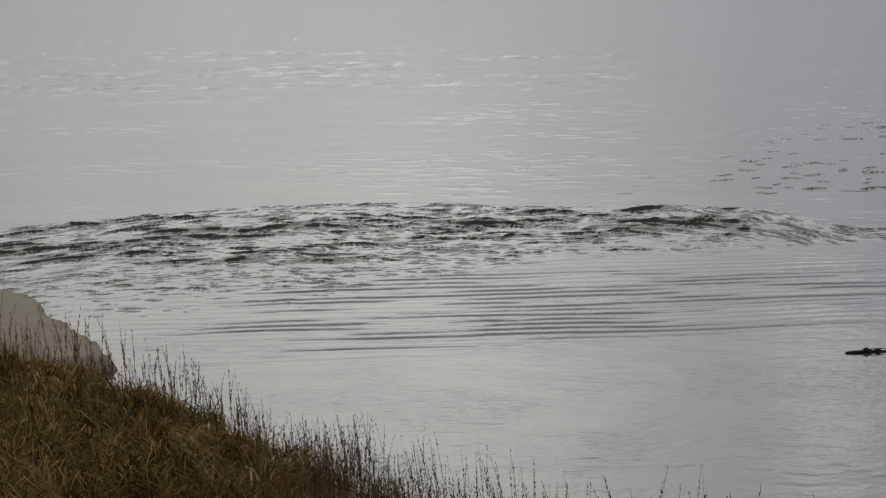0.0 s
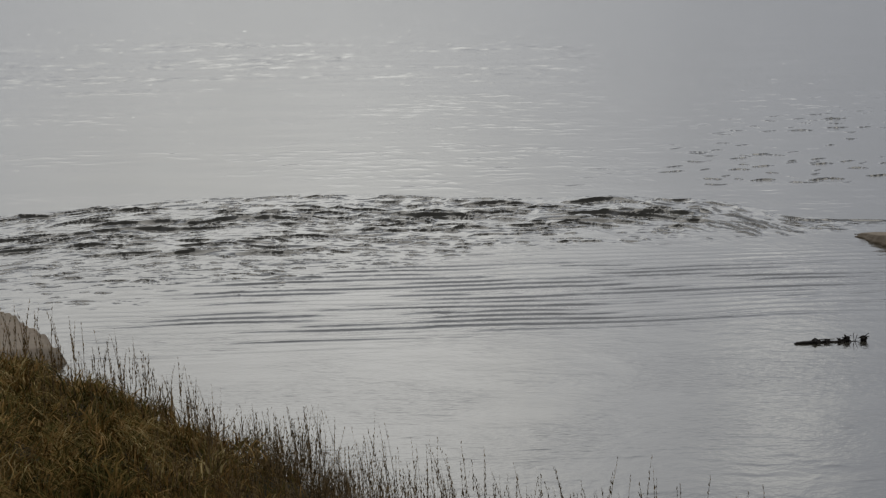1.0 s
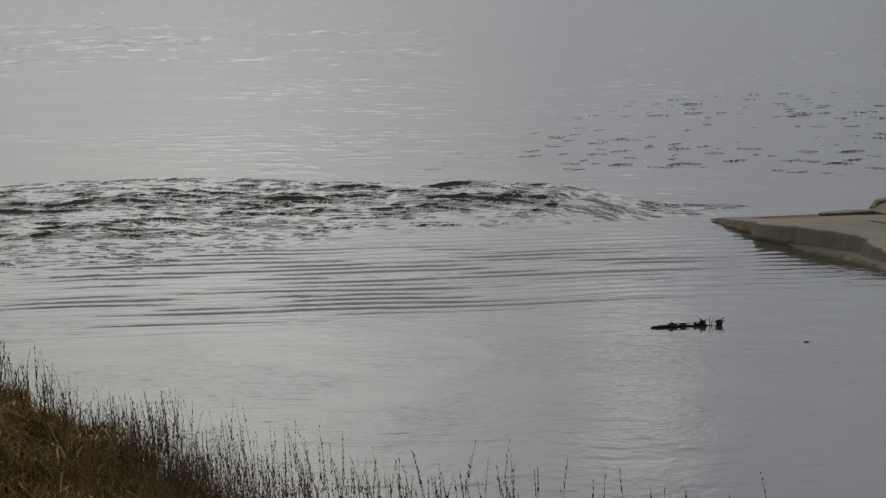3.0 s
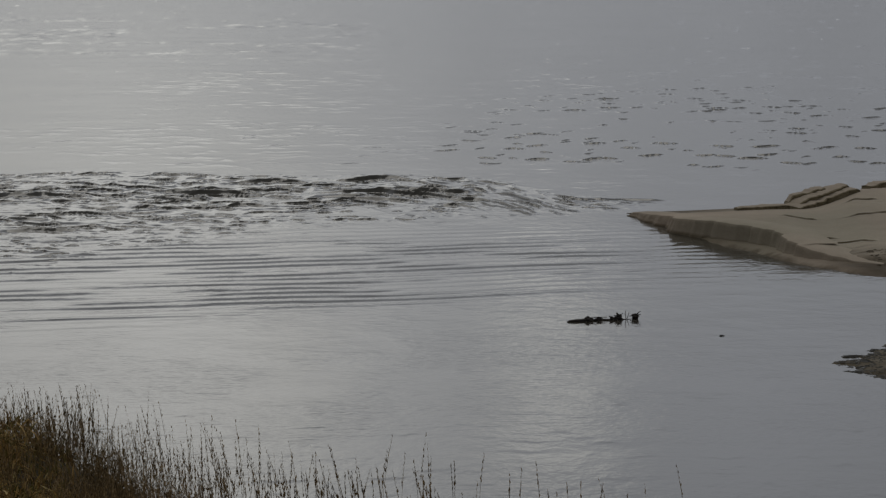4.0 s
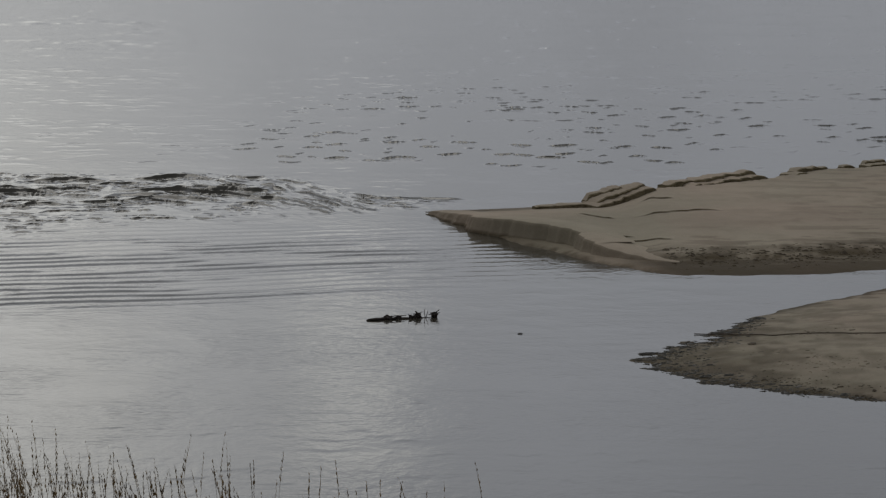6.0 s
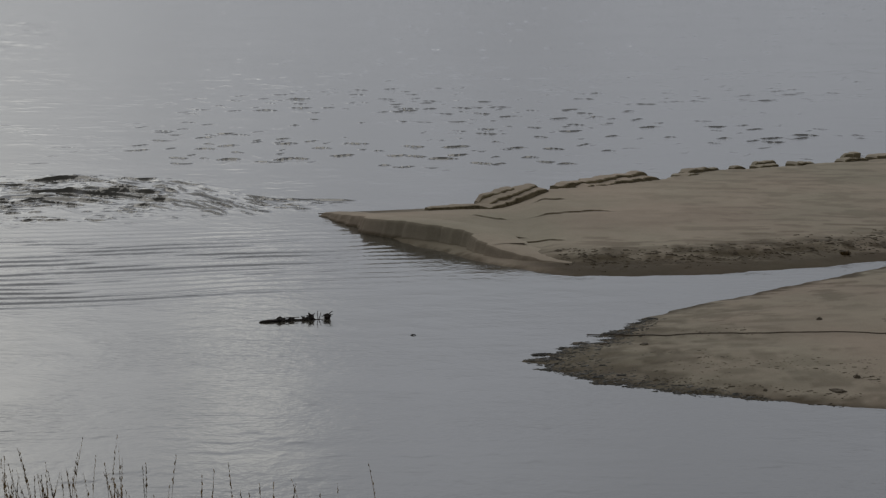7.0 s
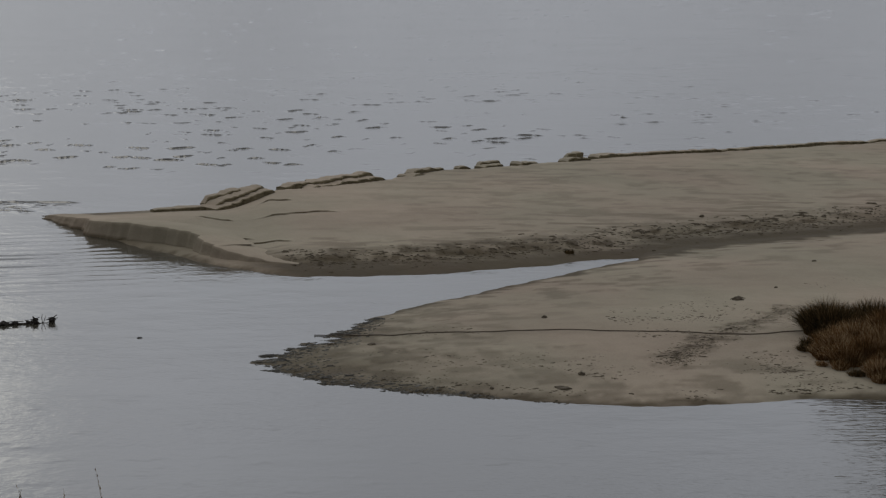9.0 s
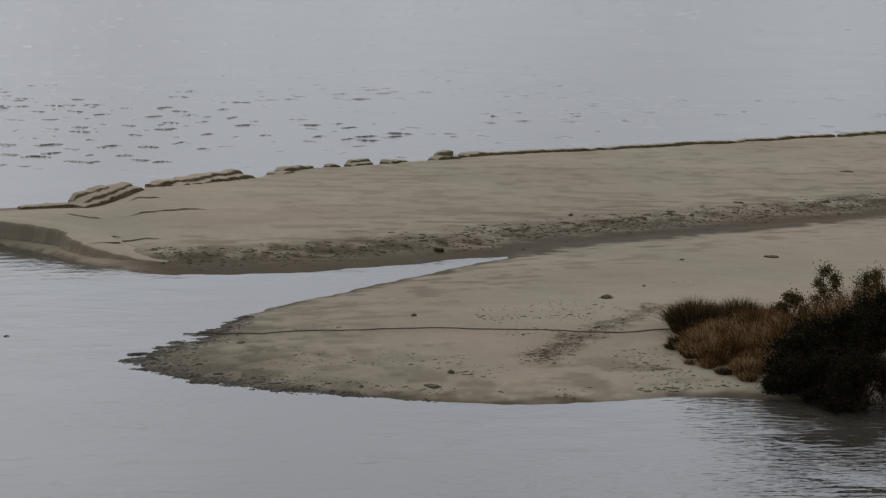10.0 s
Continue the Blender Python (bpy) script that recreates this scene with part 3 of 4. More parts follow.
# ---- the cut face of the far spit ----
def cut_face():
    crest = np.array(CREST)
    run = np.concatenate([[0], np.cumsum(np.hypot(*np.diff(crest[:, :2], axis=0).T))])
    s = np.linspace(0, run[-1], 420)
    c = np.stack([np.interp(s, run, crest[:, k]) for k in range(3)], -1)
    for _ in range(20):
        c[1:-1] = 0.5 * c[1:-1] + 0.25 * (c[:-2] + c[2:])
    way = np.gradient(c[:, :2], axis=0)
    way /= np.hypot(way[:, 0], way[:, 1])[:, None]
    out = np.stack([way[:, 1], -way[:, 0]], -1)
    if out[200, 1] > 0:
        out = -out
    scallop = 0.5 * (fnoise(s / 1.6, s * 0, 301, 3) - 0.5) + 0.16 * (fnoise(s / 0.35, s * 0, 305, 2) - 0.5)
    profile = [(0.24, None), (0.20, 0.02), (0.14, 0.25), (0.09, 0.55), (0.05, 0.85), (0.015, 0.99), (-0.02, 1.02), (-0.55, 1.05), (-1.3, 0.99)]
    X, Y, Z = [], [], []
    for j, (o, f) in enumerate(profile):
        weight = 1.0 if o > -0.3 else 0.3
        rough = 0.07 * (fnoise(s / 0.45, np.full(s.shape, j * 1.7), 311, 2) - 0.5) * (1 if 0 < j < 6 else 0.2)
        off = o + scallop * weight + rough
        X.append(c[:, 0] + out[:, 0] * off)
        Y.append(c[:, 1] + out[:, 1] * off)
        if f is None:
            Z.append(np.full(s.shape, -0.25))
        elif j < 6:
            foot = 0.03
            Z.append(np.minimum(foot + (c[:, 2] - foot) * f, c[:, 2] * max(f, 0.1)))
        else:
            zz = c[:, 2] + 0.03 * max(-o, 0) + (0.012 if j < 8 else -0.05)
            Z.append(zz)
    X, Y, Z = np.array(X), np.array(Y), np.array(Z)
    # wet foot at the waterline; the face above is set darker than the top
    damp_dark = np.zeros(X.shape)
    damp_dark[:2] = 0.9
    damp_dark[2:6] = 0.52 + 0.1 * (fnoise(s / 0.4, s * 0, 321, 3) - 0.5)
    damp_dark[5] = 0.5
    ob = sheet("sand_scarp", X, Y, Z, SAND, {"damp_dark": damp_dark, "soil": X * 0})
    tagged(ob, "low eroded sand cliff at the water's edge of the spit", "sand cliff", kind="structure")


cut_face()


# ---- stepped sand ledges on the far rim ----
def slab(ax, ay, ux, uy, length, front, back, low, high, u0, u1, seed, parent):
    """One layer of cut sand: a thick slab with a ragged dark face and a pale top."""
    n = max(8, int(length * (u1 - u0) / 0.06))
    u = np.linspace(u0, u1, n)
    s = u * length
    jag = 0.34 * (fnoise(s / 0.45, s * 0, seed * 13, 3) - 0.5) + 0.14 * (fnoise(s / 0.13, s * 0, seed * 17, 2) - 0.5)
    ends = sstep(-0.03, 0.10, u - u0) * sstep(-0.02, 0.05, u1 - u)
    zb = land(ax + ux * s + uy, ay + uy * s - ux)[0]
    top = zb + (low + (high - low) * (u - u0) / (u1 - u0)) * ends + min(0.10, 0.9 * max(low, high)) * (fnoise(s / 0.28, s * 0, seed * 19, 3) - 0.5)
    mids = [0.05 * (fnoise(s / 0.12, s * 0 + k, seed * 23, 2) - 0.2) for k in range(2)]
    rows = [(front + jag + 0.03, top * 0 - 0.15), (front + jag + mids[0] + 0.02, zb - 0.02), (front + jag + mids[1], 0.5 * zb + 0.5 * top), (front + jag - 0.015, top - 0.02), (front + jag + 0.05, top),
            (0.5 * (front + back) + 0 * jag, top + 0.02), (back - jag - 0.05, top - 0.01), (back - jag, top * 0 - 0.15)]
    bm = bmesh.new()
    grid = [[bm.verts.new((ax + ux * a - uy * v, ay + uy * a + ux * v, z)) for a, v, z in zip(s, V, Z)] for V, Z in rows]
    # fronts, backs and ends take the darker colour, tops the plain sand
    for j, (ra, rb) in enumerate(zip(grid, grid[1:])):
        for k in range(n - 1):
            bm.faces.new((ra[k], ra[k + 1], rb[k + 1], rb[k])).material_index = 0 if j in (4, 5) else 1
    for k in (0, n - 1):
        bm.faces.new([r[k] for r in grid]).material_index = 1
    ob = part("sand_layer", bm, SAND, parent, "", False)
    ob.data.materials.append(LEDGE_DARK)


def sand_ledge(ax, ay, bx, by, layers, label, seed):
    """A broken remnant of the sand's layers on the rim, one slab behind and above the other."""
    length = math.hypot(bx - ax, by - ay)
    root = thing("sand_ledge", 0, 0, 0, label, "sand ledge", "eroded ledges along the spit's rim")
    for k, (front, back, low, high, u0, u1) in enumerate(layers):
        slab(ax, ay, (bx - ax) / length, (by - ay) / length, length, front, back, low, high, u0, u1, seed * 7 + k, root)


sand_ledge(4.9, 84.4, 7.2, 85.2, [(-0.1, 0.5, 0.03, 0.06, 0.0, 1.0)], "thin dark sand step at the spit's edge", 1)
sand_ledge(6.8, 84.9, 8.8, 86.0, [(-0.5, 0.5, 0.03, 0.09, -0.05, 1.02), (-0.05, 0.7, 0.12, 0.20, 0.04, 1.0), (0.42, 0.9, 0.27, 0.25, 0.06, 0.70)], "stepped block of layered brown sand on the spit's rim", 2)
sand_ledge(9.7, 86.7, 13.3, 89.8, [(-0.35, 0.5, 0.01, 0.14, 0.15, 0.98), (0.1, 0.7, 0.10, 0.27, 0.0, 0.97)], "long tilted ledge of layered sand on the spit's rim", 3)
sand_ledge(14.5, 90.7, 16.4, 92.8, [(-0.3, 0.5, 0.06, 0.03, 0.0, 0.3), (0.1, 0.5, 0.17, 0.10, 0.2, 1.0)], "low crumbled sand step on the rim", 14)
sand_ledge(16.9, 93.3, 17.4, 93.6, [(-0.1, 0.4, 0.08, 0.06, 0.0, 1.0)], "small lump of dark sand on the rim", 5)
sand_ledge(17.9, 93.8, 18.8, 94.2, [(-0.25, 0.5, 0.05, 0.07, -0.05, 0.9), (0.15, 0.5, 0.16, 0.17, 0.0, 1.0)], "broken block of layered sand on the rim", 6)
sand_ledge(19.5, 94.7, 20.3, 95.1, [(-0.1, 0.5, 0.12, 0.05, 0.0, 1.1)], "rounded pale sand block on the rim", 7)
sand_ledge(21.7, 96.0, 22.6, 96.6, [(-0.2, 0.4, 0.12, 0.10, -0.1, 1.0), (0.05, 0.45, 0.26, 0.28, 0.12, 0.92)], "dark upright sand block on the rim", 8)
sand_ledge(23.2, 97.2, 24.2, 97.9, [(-0.1, 0.5, 0.11, 0.12, 0.0, 1.0)], "dark flat sand step on the rim", 9)
# the rim's thin shadow line, painted as the dark faces of low lips
for i, (ax, ay, bx, by) in enumerate([(24.4, 98.2, 28.9, 100.2), (29.6, 100.5, 36.4, 103.8), (37.0, 104.0, 39.0, 105.0), (39.4, 105.4, 42.6, 107.0), (43.4, 107.5, 46.5, 109.1)]):
    sand_ledge(ax, ay, bx, by, [(-0.05, 0.35, 0.05, 0.07, -0.06, 1.06)], "long thin sand lip along the rim with a shadow-dark face", 20 + i)


def sand_step(ax, ay, bx, by, height, seed):
    """A faint broken step in the sand, its shade painted as a dark foot."""
    u, v = np.meshgrid(np.linspace(0, 1, 60), np.linspace(-0.5, 0.5, 40))
    length = math.hypot(bx - ax, by - ay)
    ux, uy = (bx - ax) / length, (by - ay) / length
    X, Y = ax + ux * u * length - uy * v, ay + uy * u * length + ux * v
    edge = 0.5 * (fnoise(u * length / 0.6, u * 0, seed, 3) - 0.5)
    fade = sstep(0, 0.25, u) * sstep(1, 0.75, u) * sstep(0.5, 0.3, np.abs(v))
    rise = sstep(-0.03, 0.03, v - edge) * sstep(0.45, 0.0, v - edge) * fade
    Z = land(X, Y)[0] + 0.006 + height * rise - 0.03 * (1 - sstep(0.0, 0.1, fade))
    # shade along the riser's foot, put into the sand's colour
    dark = sstep(-0.18, -0.03, v - edge) * sstep(0.06, 0.0, v - edge) * fade * (0.35 + fnoise(u * length / 0.3, v / 0.2, seed + 3, 2))
    ob = sheet("sand_step", X, Y, Z, SAND, {"damp_dark": np.clip(dark, 0, 1), "soil": X * 0})
    tagged(ob, "faint dark ripple step in the pale sand", "sand step", "ripple steps on the spit")


for i, (ax, ay, bx, by) in enumerate([(5.9, 80.2, 7.3, 80.2), (7.7, 79.9, 11.0, 80.9), (8.2, 83.2, 9.6, 83.5), (7.0, 75.0, 8.6, 74.9), (5.6, 76.2, 7.6, 76.0)]):
    sand_step(ax, ay, bx, by, 0.04, 30 + i)


# ---- the snag in the channel ----
def snag():
    root = thing("driftwood_snag", 0.2, 62.0, 0.0, "black waterlogged driftwood log with broken branches in shallow water", "driftwood", turn=18)
    root.scale = (1.0, 0.9, 0.6)
    part("log", tube([(-0.86, 0, 0.0), (-0.8, 0, 0.035), (-0.6, 0, 0.05), (-0.38, 0, 0.045), (-0.2, 0.02, 0.04), (0.1, 0.02, 0.02), (0.5, 0.0, 0.0), (0.95, 0, -0.03)], [0.02, 0.045, 0.06, 0.05, 0.04, 0.05, 0.035, 0.03], 12, 4, 0.12), WOOD_WET, root, "smooth grey-brown log end")
    wads = random.Random(12)
    for k, (x, y, z, r, h) in enumerate([(-0.30, 0, 0.05, 0.13, 0.13), (-0.03, 0, 0.05, 0.08, 0.10), (0.30, 0.0, 0.05, 0.07, 0.12), (0.50, 0.02, 0.10, 0.10, 0.19), (0.93, 0.02, 0.10, 0.11, 0.13)]):
        knot = part("knot", lump(r * 0.75, r * 0.6, h * 0.8, k + 3, 0.7, 3), WOOD_WET, root)
        knot.matrix_basis = pose(x, y, z)
        for j in range(9):
            a, e = wads.uniform(0, 2 * math.pi), wads.uniform(-0.5, 0.8)
            l = r * wads.uniform(1.0, 1.7)
            end = (l * math.cos(a) * math.cos(e), l * math.sin(a) * math.cos(e), 1.3 * h * math.sin(e) * wads.uniform(0.7, 1.2))
            part("root_stub", tube([(0, 0, 0), (0.5 * end[0], 0.5 * end[1], 0.5 * end[2] + 0.02), end], [0.03, 0.022, 0.010], 6, j, 0.3), WOOD_WET, knot)
    for k, (pts, r) in enumerate([
        ([(-0.3, 0, 0.1), (-0.1, 0, 0.15), (0.18, 0, 0.13)], 0.022), ([(0.3, 0, 0.15), (0.31, 0, -0.05)], 0.03), ([(0.4, 0, 0.14), (0.38, 0, -0.05)], 0.025),
        ([(0.5, 0, 0.16), (0.44, 0, 0.24), (0.42, 0, 0.30)], 0.018), ([(0.52, 0, 0.18), (0.60, 0, 0.26)], 0.016), ([(0.68, 0, 0.0), (0.66, 0, 0.22), (0.68, 0.02, 0.36)], 0.010),
        ([(0.70, 0, 0.0), (0.74, 0, 0.18), (0.76, 0, 0.30)], 0.009), ([(0.94, 0, 0.15), (1.0, 0, 0.25), (1.06, 0, 0.31)], 0.022), ([(0.9, 0, 0.14), (0.86, 0, 0.22)], 0.014),
        ([(0.02, 0, 0.08), (-0.05, 0, 0.17)], 0.016), ([(-0.25, 0, 0.14), (-0.33, 0, 0.2)], 0.014)]):
        part("branch", tube(pts, [r * (1 - 0.5 * i / len(pts)) for i in range(len(pts))], 7, k, 0.2), WOOD_WET, root)


snag()
stick = part("floating_stick", tube([(-0.11, 0, 0.0), (-0.04, 0.01, 0.03), (0.04, 0, 0.035), (0.12, 0.01, 0.01)], [0.012, 0.025, 0.022, 0.01], 8, 5, 0.15), WOOD_WET)
stick.matrix_world = pose(3.1, 59.7, 0.0, 0, 0, 10) @ Matrix.Scale(0.6, 4)
tagged(stick, "short dark stick afloat on calm water", "stick")


# ---- things on the near spit ----
def line_on_sand():
    way = [(7.3, 59.6), (8.1, 59.5), (9.1, 58.6), (10.1, 58.7), (11.2, 58.6), (12.5, 58.4), (13.8, 58.0), (15.1, 57.6), (16.4, 57.2), (17.5, 57.0), (18.8, 57.1), (19.5, 57.1)]
    pts = []
    for i in range(90):
        x = 7.3 + 12.2 * i / 89
        y = float(interp(x, way)) + 0.05 * math.sin(x * 2.1)
        pts.append((x, y, max(ground_z(x, y), 0.0) + 0.018))
    ob = part("rope", tube(pts, [0.013] * 90, 6, 2, 0.15), ROPE)
    tagged(ob, "long dark weathered rope lying across the sand", "rope")


line_on_sand()


def wrack_clump(x, y, w, h, seed, label):
    z = ground_z(x, y)
    root = thing("wrack_clump", x, y, z, label, "wrack", "dark clumps stranded on the sand", seed * 37)
    part("mat", lump(w / 2, w / 3, h, seed, 0.5, 3), DEBRIS, root)
    rng = random.Random(seed)
    for k in range(5):
        a = rng.uniform(-0.6, 0.6) + (math.pi if k % 2 else 0)
        l = w * rng.uniform(0.4, 0.65)
        part("twig", tube([(0, 0, h * 0.4), (l * 0.6 * math.cos(a), l * 0.6 * math.sin(a), h * rng.uniform(0.3, 0.7)), (l * math.cos(a), l * math.sin(a), h * 0.2)], [0.016, 0.012, 0.006], 6, k, 0.2), DEBRIS, root)


for i, (x, y, w, h, what) in enumerate([
    (18.7, 62.3, 0.36, 0.09, "dark stranded weed clump with twigs on pale sand"), (13.15, 60.4, 0.20, 0.06, "small dark weed clump on pale sand"),
    (12.35, 52.8, 0.18, 0.06, "small dark weed clump near the waterline"), (26.0, 69.8, 0.40, 0.06, "flat dark driftwood scrap on bare sand"),
    (23.2, 69.7, 0.14, 0.04, "tiny dark scrap on bare sand"), (20.35, 64.3, 0.12, 0.04, "tiny dark scrap on bare sand"),
    (10.2, 52.0, 0.14, 0.04, "tiny dark scrap near the waterline"), (11.7, 51.7, 0.42, 0.04, "flat dark weed strip near the waterline"),
    (37.6, 92.8, 0.5, 0.05, "scattered dark scraps on the far sand"), (22.7, 80.0, 0.16, 0.08, "tiny dark stump on the far sand"), (7.5, 58.0, 0.25, 0.04, "dark scrap at the wet spit edge"),
    (8.4, 57.5, 0.3, 0.03, "dark scrap at the wet spit edge"), (7.3, 59.3, 0.10, 0.06, "dark twig ends above the shallow water")]):
    wrack_clump(x, y, w, h, i + 1, what)


def flecks(name, places, size, material, label, category, seed, flat=0.4):
    """Loose crumbs and scraps as one uncountable whole: small uneven wedges."""
    rng = np.random.default_rng(seed)
    n = len(places)
    z = np.maximum(land(places[:, 0], places[:, 1])[0], -0.03)
    turn, length = rng.normal(0, 0.5, n), size * rng.lognormal(0, 0.5, n)
    wide, tall = length * rng.uniform(0.25, 0.6, n), length * flat * rng.uniform(0.4, 1.0, n)
    shape = np.array([(-1, -0.6, -0.3), (1, -0.5, -0.3), (0.8, 0.7, -0.3), (-0.9, 0.6, -0.3), (-0.5, -0.3, 0.8), (0.5, -0.25, 1.0), (0.4, 0.35, 0.8), (-0.6, 0.3, 0.7)])
    co = shape[None] * (1 + 0.35 * rng.uniform(-1, 1, (n, 8, 3)))
    co = co * np.stack([length, wide, tall], -1)[:, None, :] * 0.5
    c, s = np.cos(turn)[:, None], np.sin(turn)[:, None]
    X, Y = co[..., 0] * c - co[..., 1] * s + places[:, :1], co[..., 0] * s + co[..., 1] * c + places[:, 1:2]
    co = np.stack([X, Y, co[..., 2] + z[:, None]], -1)
    faces = [(4, 5, 6, 7), (0, 1, 5, 4), (1, 2, 6, 5), (2, 3, 7, 6), (3, 0, 4, 7)]
    me = bpy.data.meshes.new(name)
    me.from_pydata(co.reshape(-1, 3).tolist(), [], [tuple(8 * i + k for k in f) for i in range(n) for f in faces])
    me.materials.append(material)
    tagged(new(name, me), label, category, kind="stuff")


rng = np.random.default_rng(5)


def strewn(n, x0, x1, y0, y1, keep):
    p = np.stack([rng.uniform(x0, x1, n * 30), rng.uniform(y0, y1, n * 30)], -1)
    p = p[keep(p[:, 0], p[:, 1])]
    return p[:n]


def near_edge(x, y):
    return np.minimum(side_distance(x, y, SPIT_UP), side_distance(x, y, SPIT_LOW))


stones = strewn(3000, 5.0, 10.5, 50.5, 62, lambda x, y: (near_edge(x, y) > -0.25) & (near_edge(x, y) < 0.15 + 0.9 * rng.random(len(x)) ** 2 * sstep(11, 6, x) * 2))
flecks("shore_stones", stones, 0.07, STONE, "wet dark pebbles and mud lumps along the spit's tip", "stones", 6, 0.28)
lower = strewn(700, 8, 19, 49.5, 54, lambda x, y: (near_edge(x, y) > -0.05) & (near_edge(x, y) < 0.1 + 1.2 * rng.random(len(x)) ** 3) & (side_distance(x, y, SPIT_LOW) < 1.6) & (fnoise(x / 1.2, y / 0.8, 402, 2) > 0.45))
flecks("edge_crumbs", lower, 0.055, DEBRIS, "dark crumbs of weed along the lower waterline", "debris", 7, 0.4)
spread = strewn(1300, 8, 24, 50.5, 66, lambda x, y: (near_edge(x, y) > 0.5) & (fnoise(x / 2.2, y / 1.6, 401, 3) > 0.52 + 0.02 * np.abs(y - 53)))
flecks("scattered_debris", spread, 0.05, DEBRIS, "thin dark twigs and weed scattered over the sand", "debris", 8, 0.25)
way = np.array([(np.interp(u, [0, 0.2, 0.4, 0.7, 1.0], [p[0] for p in TRAIL]), np.interp(u, [0, 0.2, 0.4, 0.7, 1.0], [p[1] for p in TRAIL])) for u in np.concatenate([rng.uniform(0, 0.42, 750), rng.uniform(0.42, 1.0, 380)])])
fork = np.concatenate([
    way + rng.normal(0, 1.0, way.shape) * np.array([0.22, 0.28]),
    np.stack([17.0 + rng.normal(0, 0.5, 260), 52.9 + rng.normal(0, 0.6, 260)], -1),
    np.stack([rng.uniform(14.6, 17.4, 200), 59.4 + rng.normal(0, 0.35, 200)], -1)])
flecks("wrack_trail", fork, 0.05, DEBRIS, "forked trail of dark wrack on the pale sand", "debris", 9, 0.25)
band = strewn(3000, 8, 40, 69.5, 88, lambda x, y: np.abs(side_distance(x, y, BEACH) - 2.2 - 0.8 * (rng.random(len(x)) - 0.5)) < 0.5 + 1.2 * rng.random(len(x)) ** 4)
flecks("scarp_crumbs", band, 0.095, DEBRIS, "dark crumbled clods along the damp step of the far spit", "debris", 10, 0.3)


# ---- grass and bushes ----
def clump_places(n, x, y, radius, seed):
    r = np.random.default_rng(seed)
    a, d = r.uniform(0, 2 * np.pi, n), radius * np.sqrt(r.random(n))
    px, py = x + d * np.cos(a), y + d * np.sin(a)
    return r, a, d, np.stack([px, py, np.maximum(land(px, py)[0], 0.0) - 0.03], -1)


def tussock(x, y, radius, height, n, material, label, seed, spread=0.55, width=0.016):
    root = thing("grass_tussock", x, y, ground_z(x, y), label, "tussock grass", "tussocks at the spit's root")
    r, a, d, base = clump_places(n, x, y, radius * 0.55, seed)
    lean = np.stack([np.cos(a), np.sin(a)], -1) * (spread * d / (radius * 0.55) * r.uniform(0.5, 1.3, n))[:, None] + r.normal(0, 0.30, (n, 2))
    length = height * r.uniform(0.45, 0.98, n) * (1 - 0.25 * d / (radius * 0.55))
    ob = ribbons("tuft", base, length, lean, width * r.uniform(0.6, 1.3, n), material, None, 0.45, None, r)
    ob.parent = root
    ob.matrix_parent_inverse = root.matrix_world.inverted()


tussock(16.7, 73.3, 0.24, 0.22, 320, TUSSOCK_DARK, "small dark tuft beside the channel", 51, 0.6)
tussock(19.3, 56.8, 1.00, 1.15, 5200, TUSSOCK_DARK, "rounded dark brown tussock at the edge of the scrub", 52, 0.6)
tussock(20.6, 57.4, 0.85, 1.05, 2600, TUSSOCK_DARK, "dark brown tussock with pale tips", 53)
for i, (x, y, rad, h) in enumerate([(18.75, 54.6, 0.7, 0.85), (19.4, 55.2, 0.7, 0.95), (18.6, 53.4, 0.65, 0.75), (19.2, 53.6, 0.7, 0.9), (19.9, 54.4, 0.75, 1.0), (19.3, 52.5, 0.6, 0.7), (20.5, 55.9, 0.75, 1.1), (21.2, 56.6, 0.7, 1.0), (18.9, 52.0, 0.5, 0.6), (19.7, 51.8, 0.6, 0.9), (20.2, 52.6, 0.7, 1.1), (18.4, 54.3, 0.5, 0.5), (19.9, 53.3, 0.7, 1.05), (20.9, 54.9, 0.7, 1.15)]):
    tussock(x, y, rad, h, 1900, TUSSOCK_GOLD, "golden brown dry grass tussock against dark scrub", 60 + i, 0.5)
for i, (x, y, rad, h) in enumerate([(18.25, 53.9, 0.3, 0.34), (18.1, 54.9, 0.25, 0.3), (18.3, 52.9, 0.28, 0.36), (18.45, 52.2, 0.3, 0.3), (18.75, 51.5, 0.3, 0.35), (18.4, 55.5, 0.3, 0.4), (18.0, 53.3, 0.18, 0.2), (18.9, 56.0, 0.35, 0.45)]):
    tussock(x, y, rad, h, 420, TUSSOCK_DARK if i % 2 else TUSSOCK_GOLD, "small ragged dry tuft at the skirt of the scrub", 120 + i, 0.9)
for i, (x, y, rad, h) in enumerate([(21.5, 54.6, 0.8, 1.6), (22.3, 54.6, 0.8, 1.95), (23.2, 54.6, 0.8, 2.1), (24.0, 54.2, 0.9, 2.3), (25.0, 54.4, 0.9, 2.4)]):
    tussock(x, y, rad, h, 1700, TUSSOCK_GOLD, "tall pale golden grass behind dark scrub", 90 + i, 0.4)


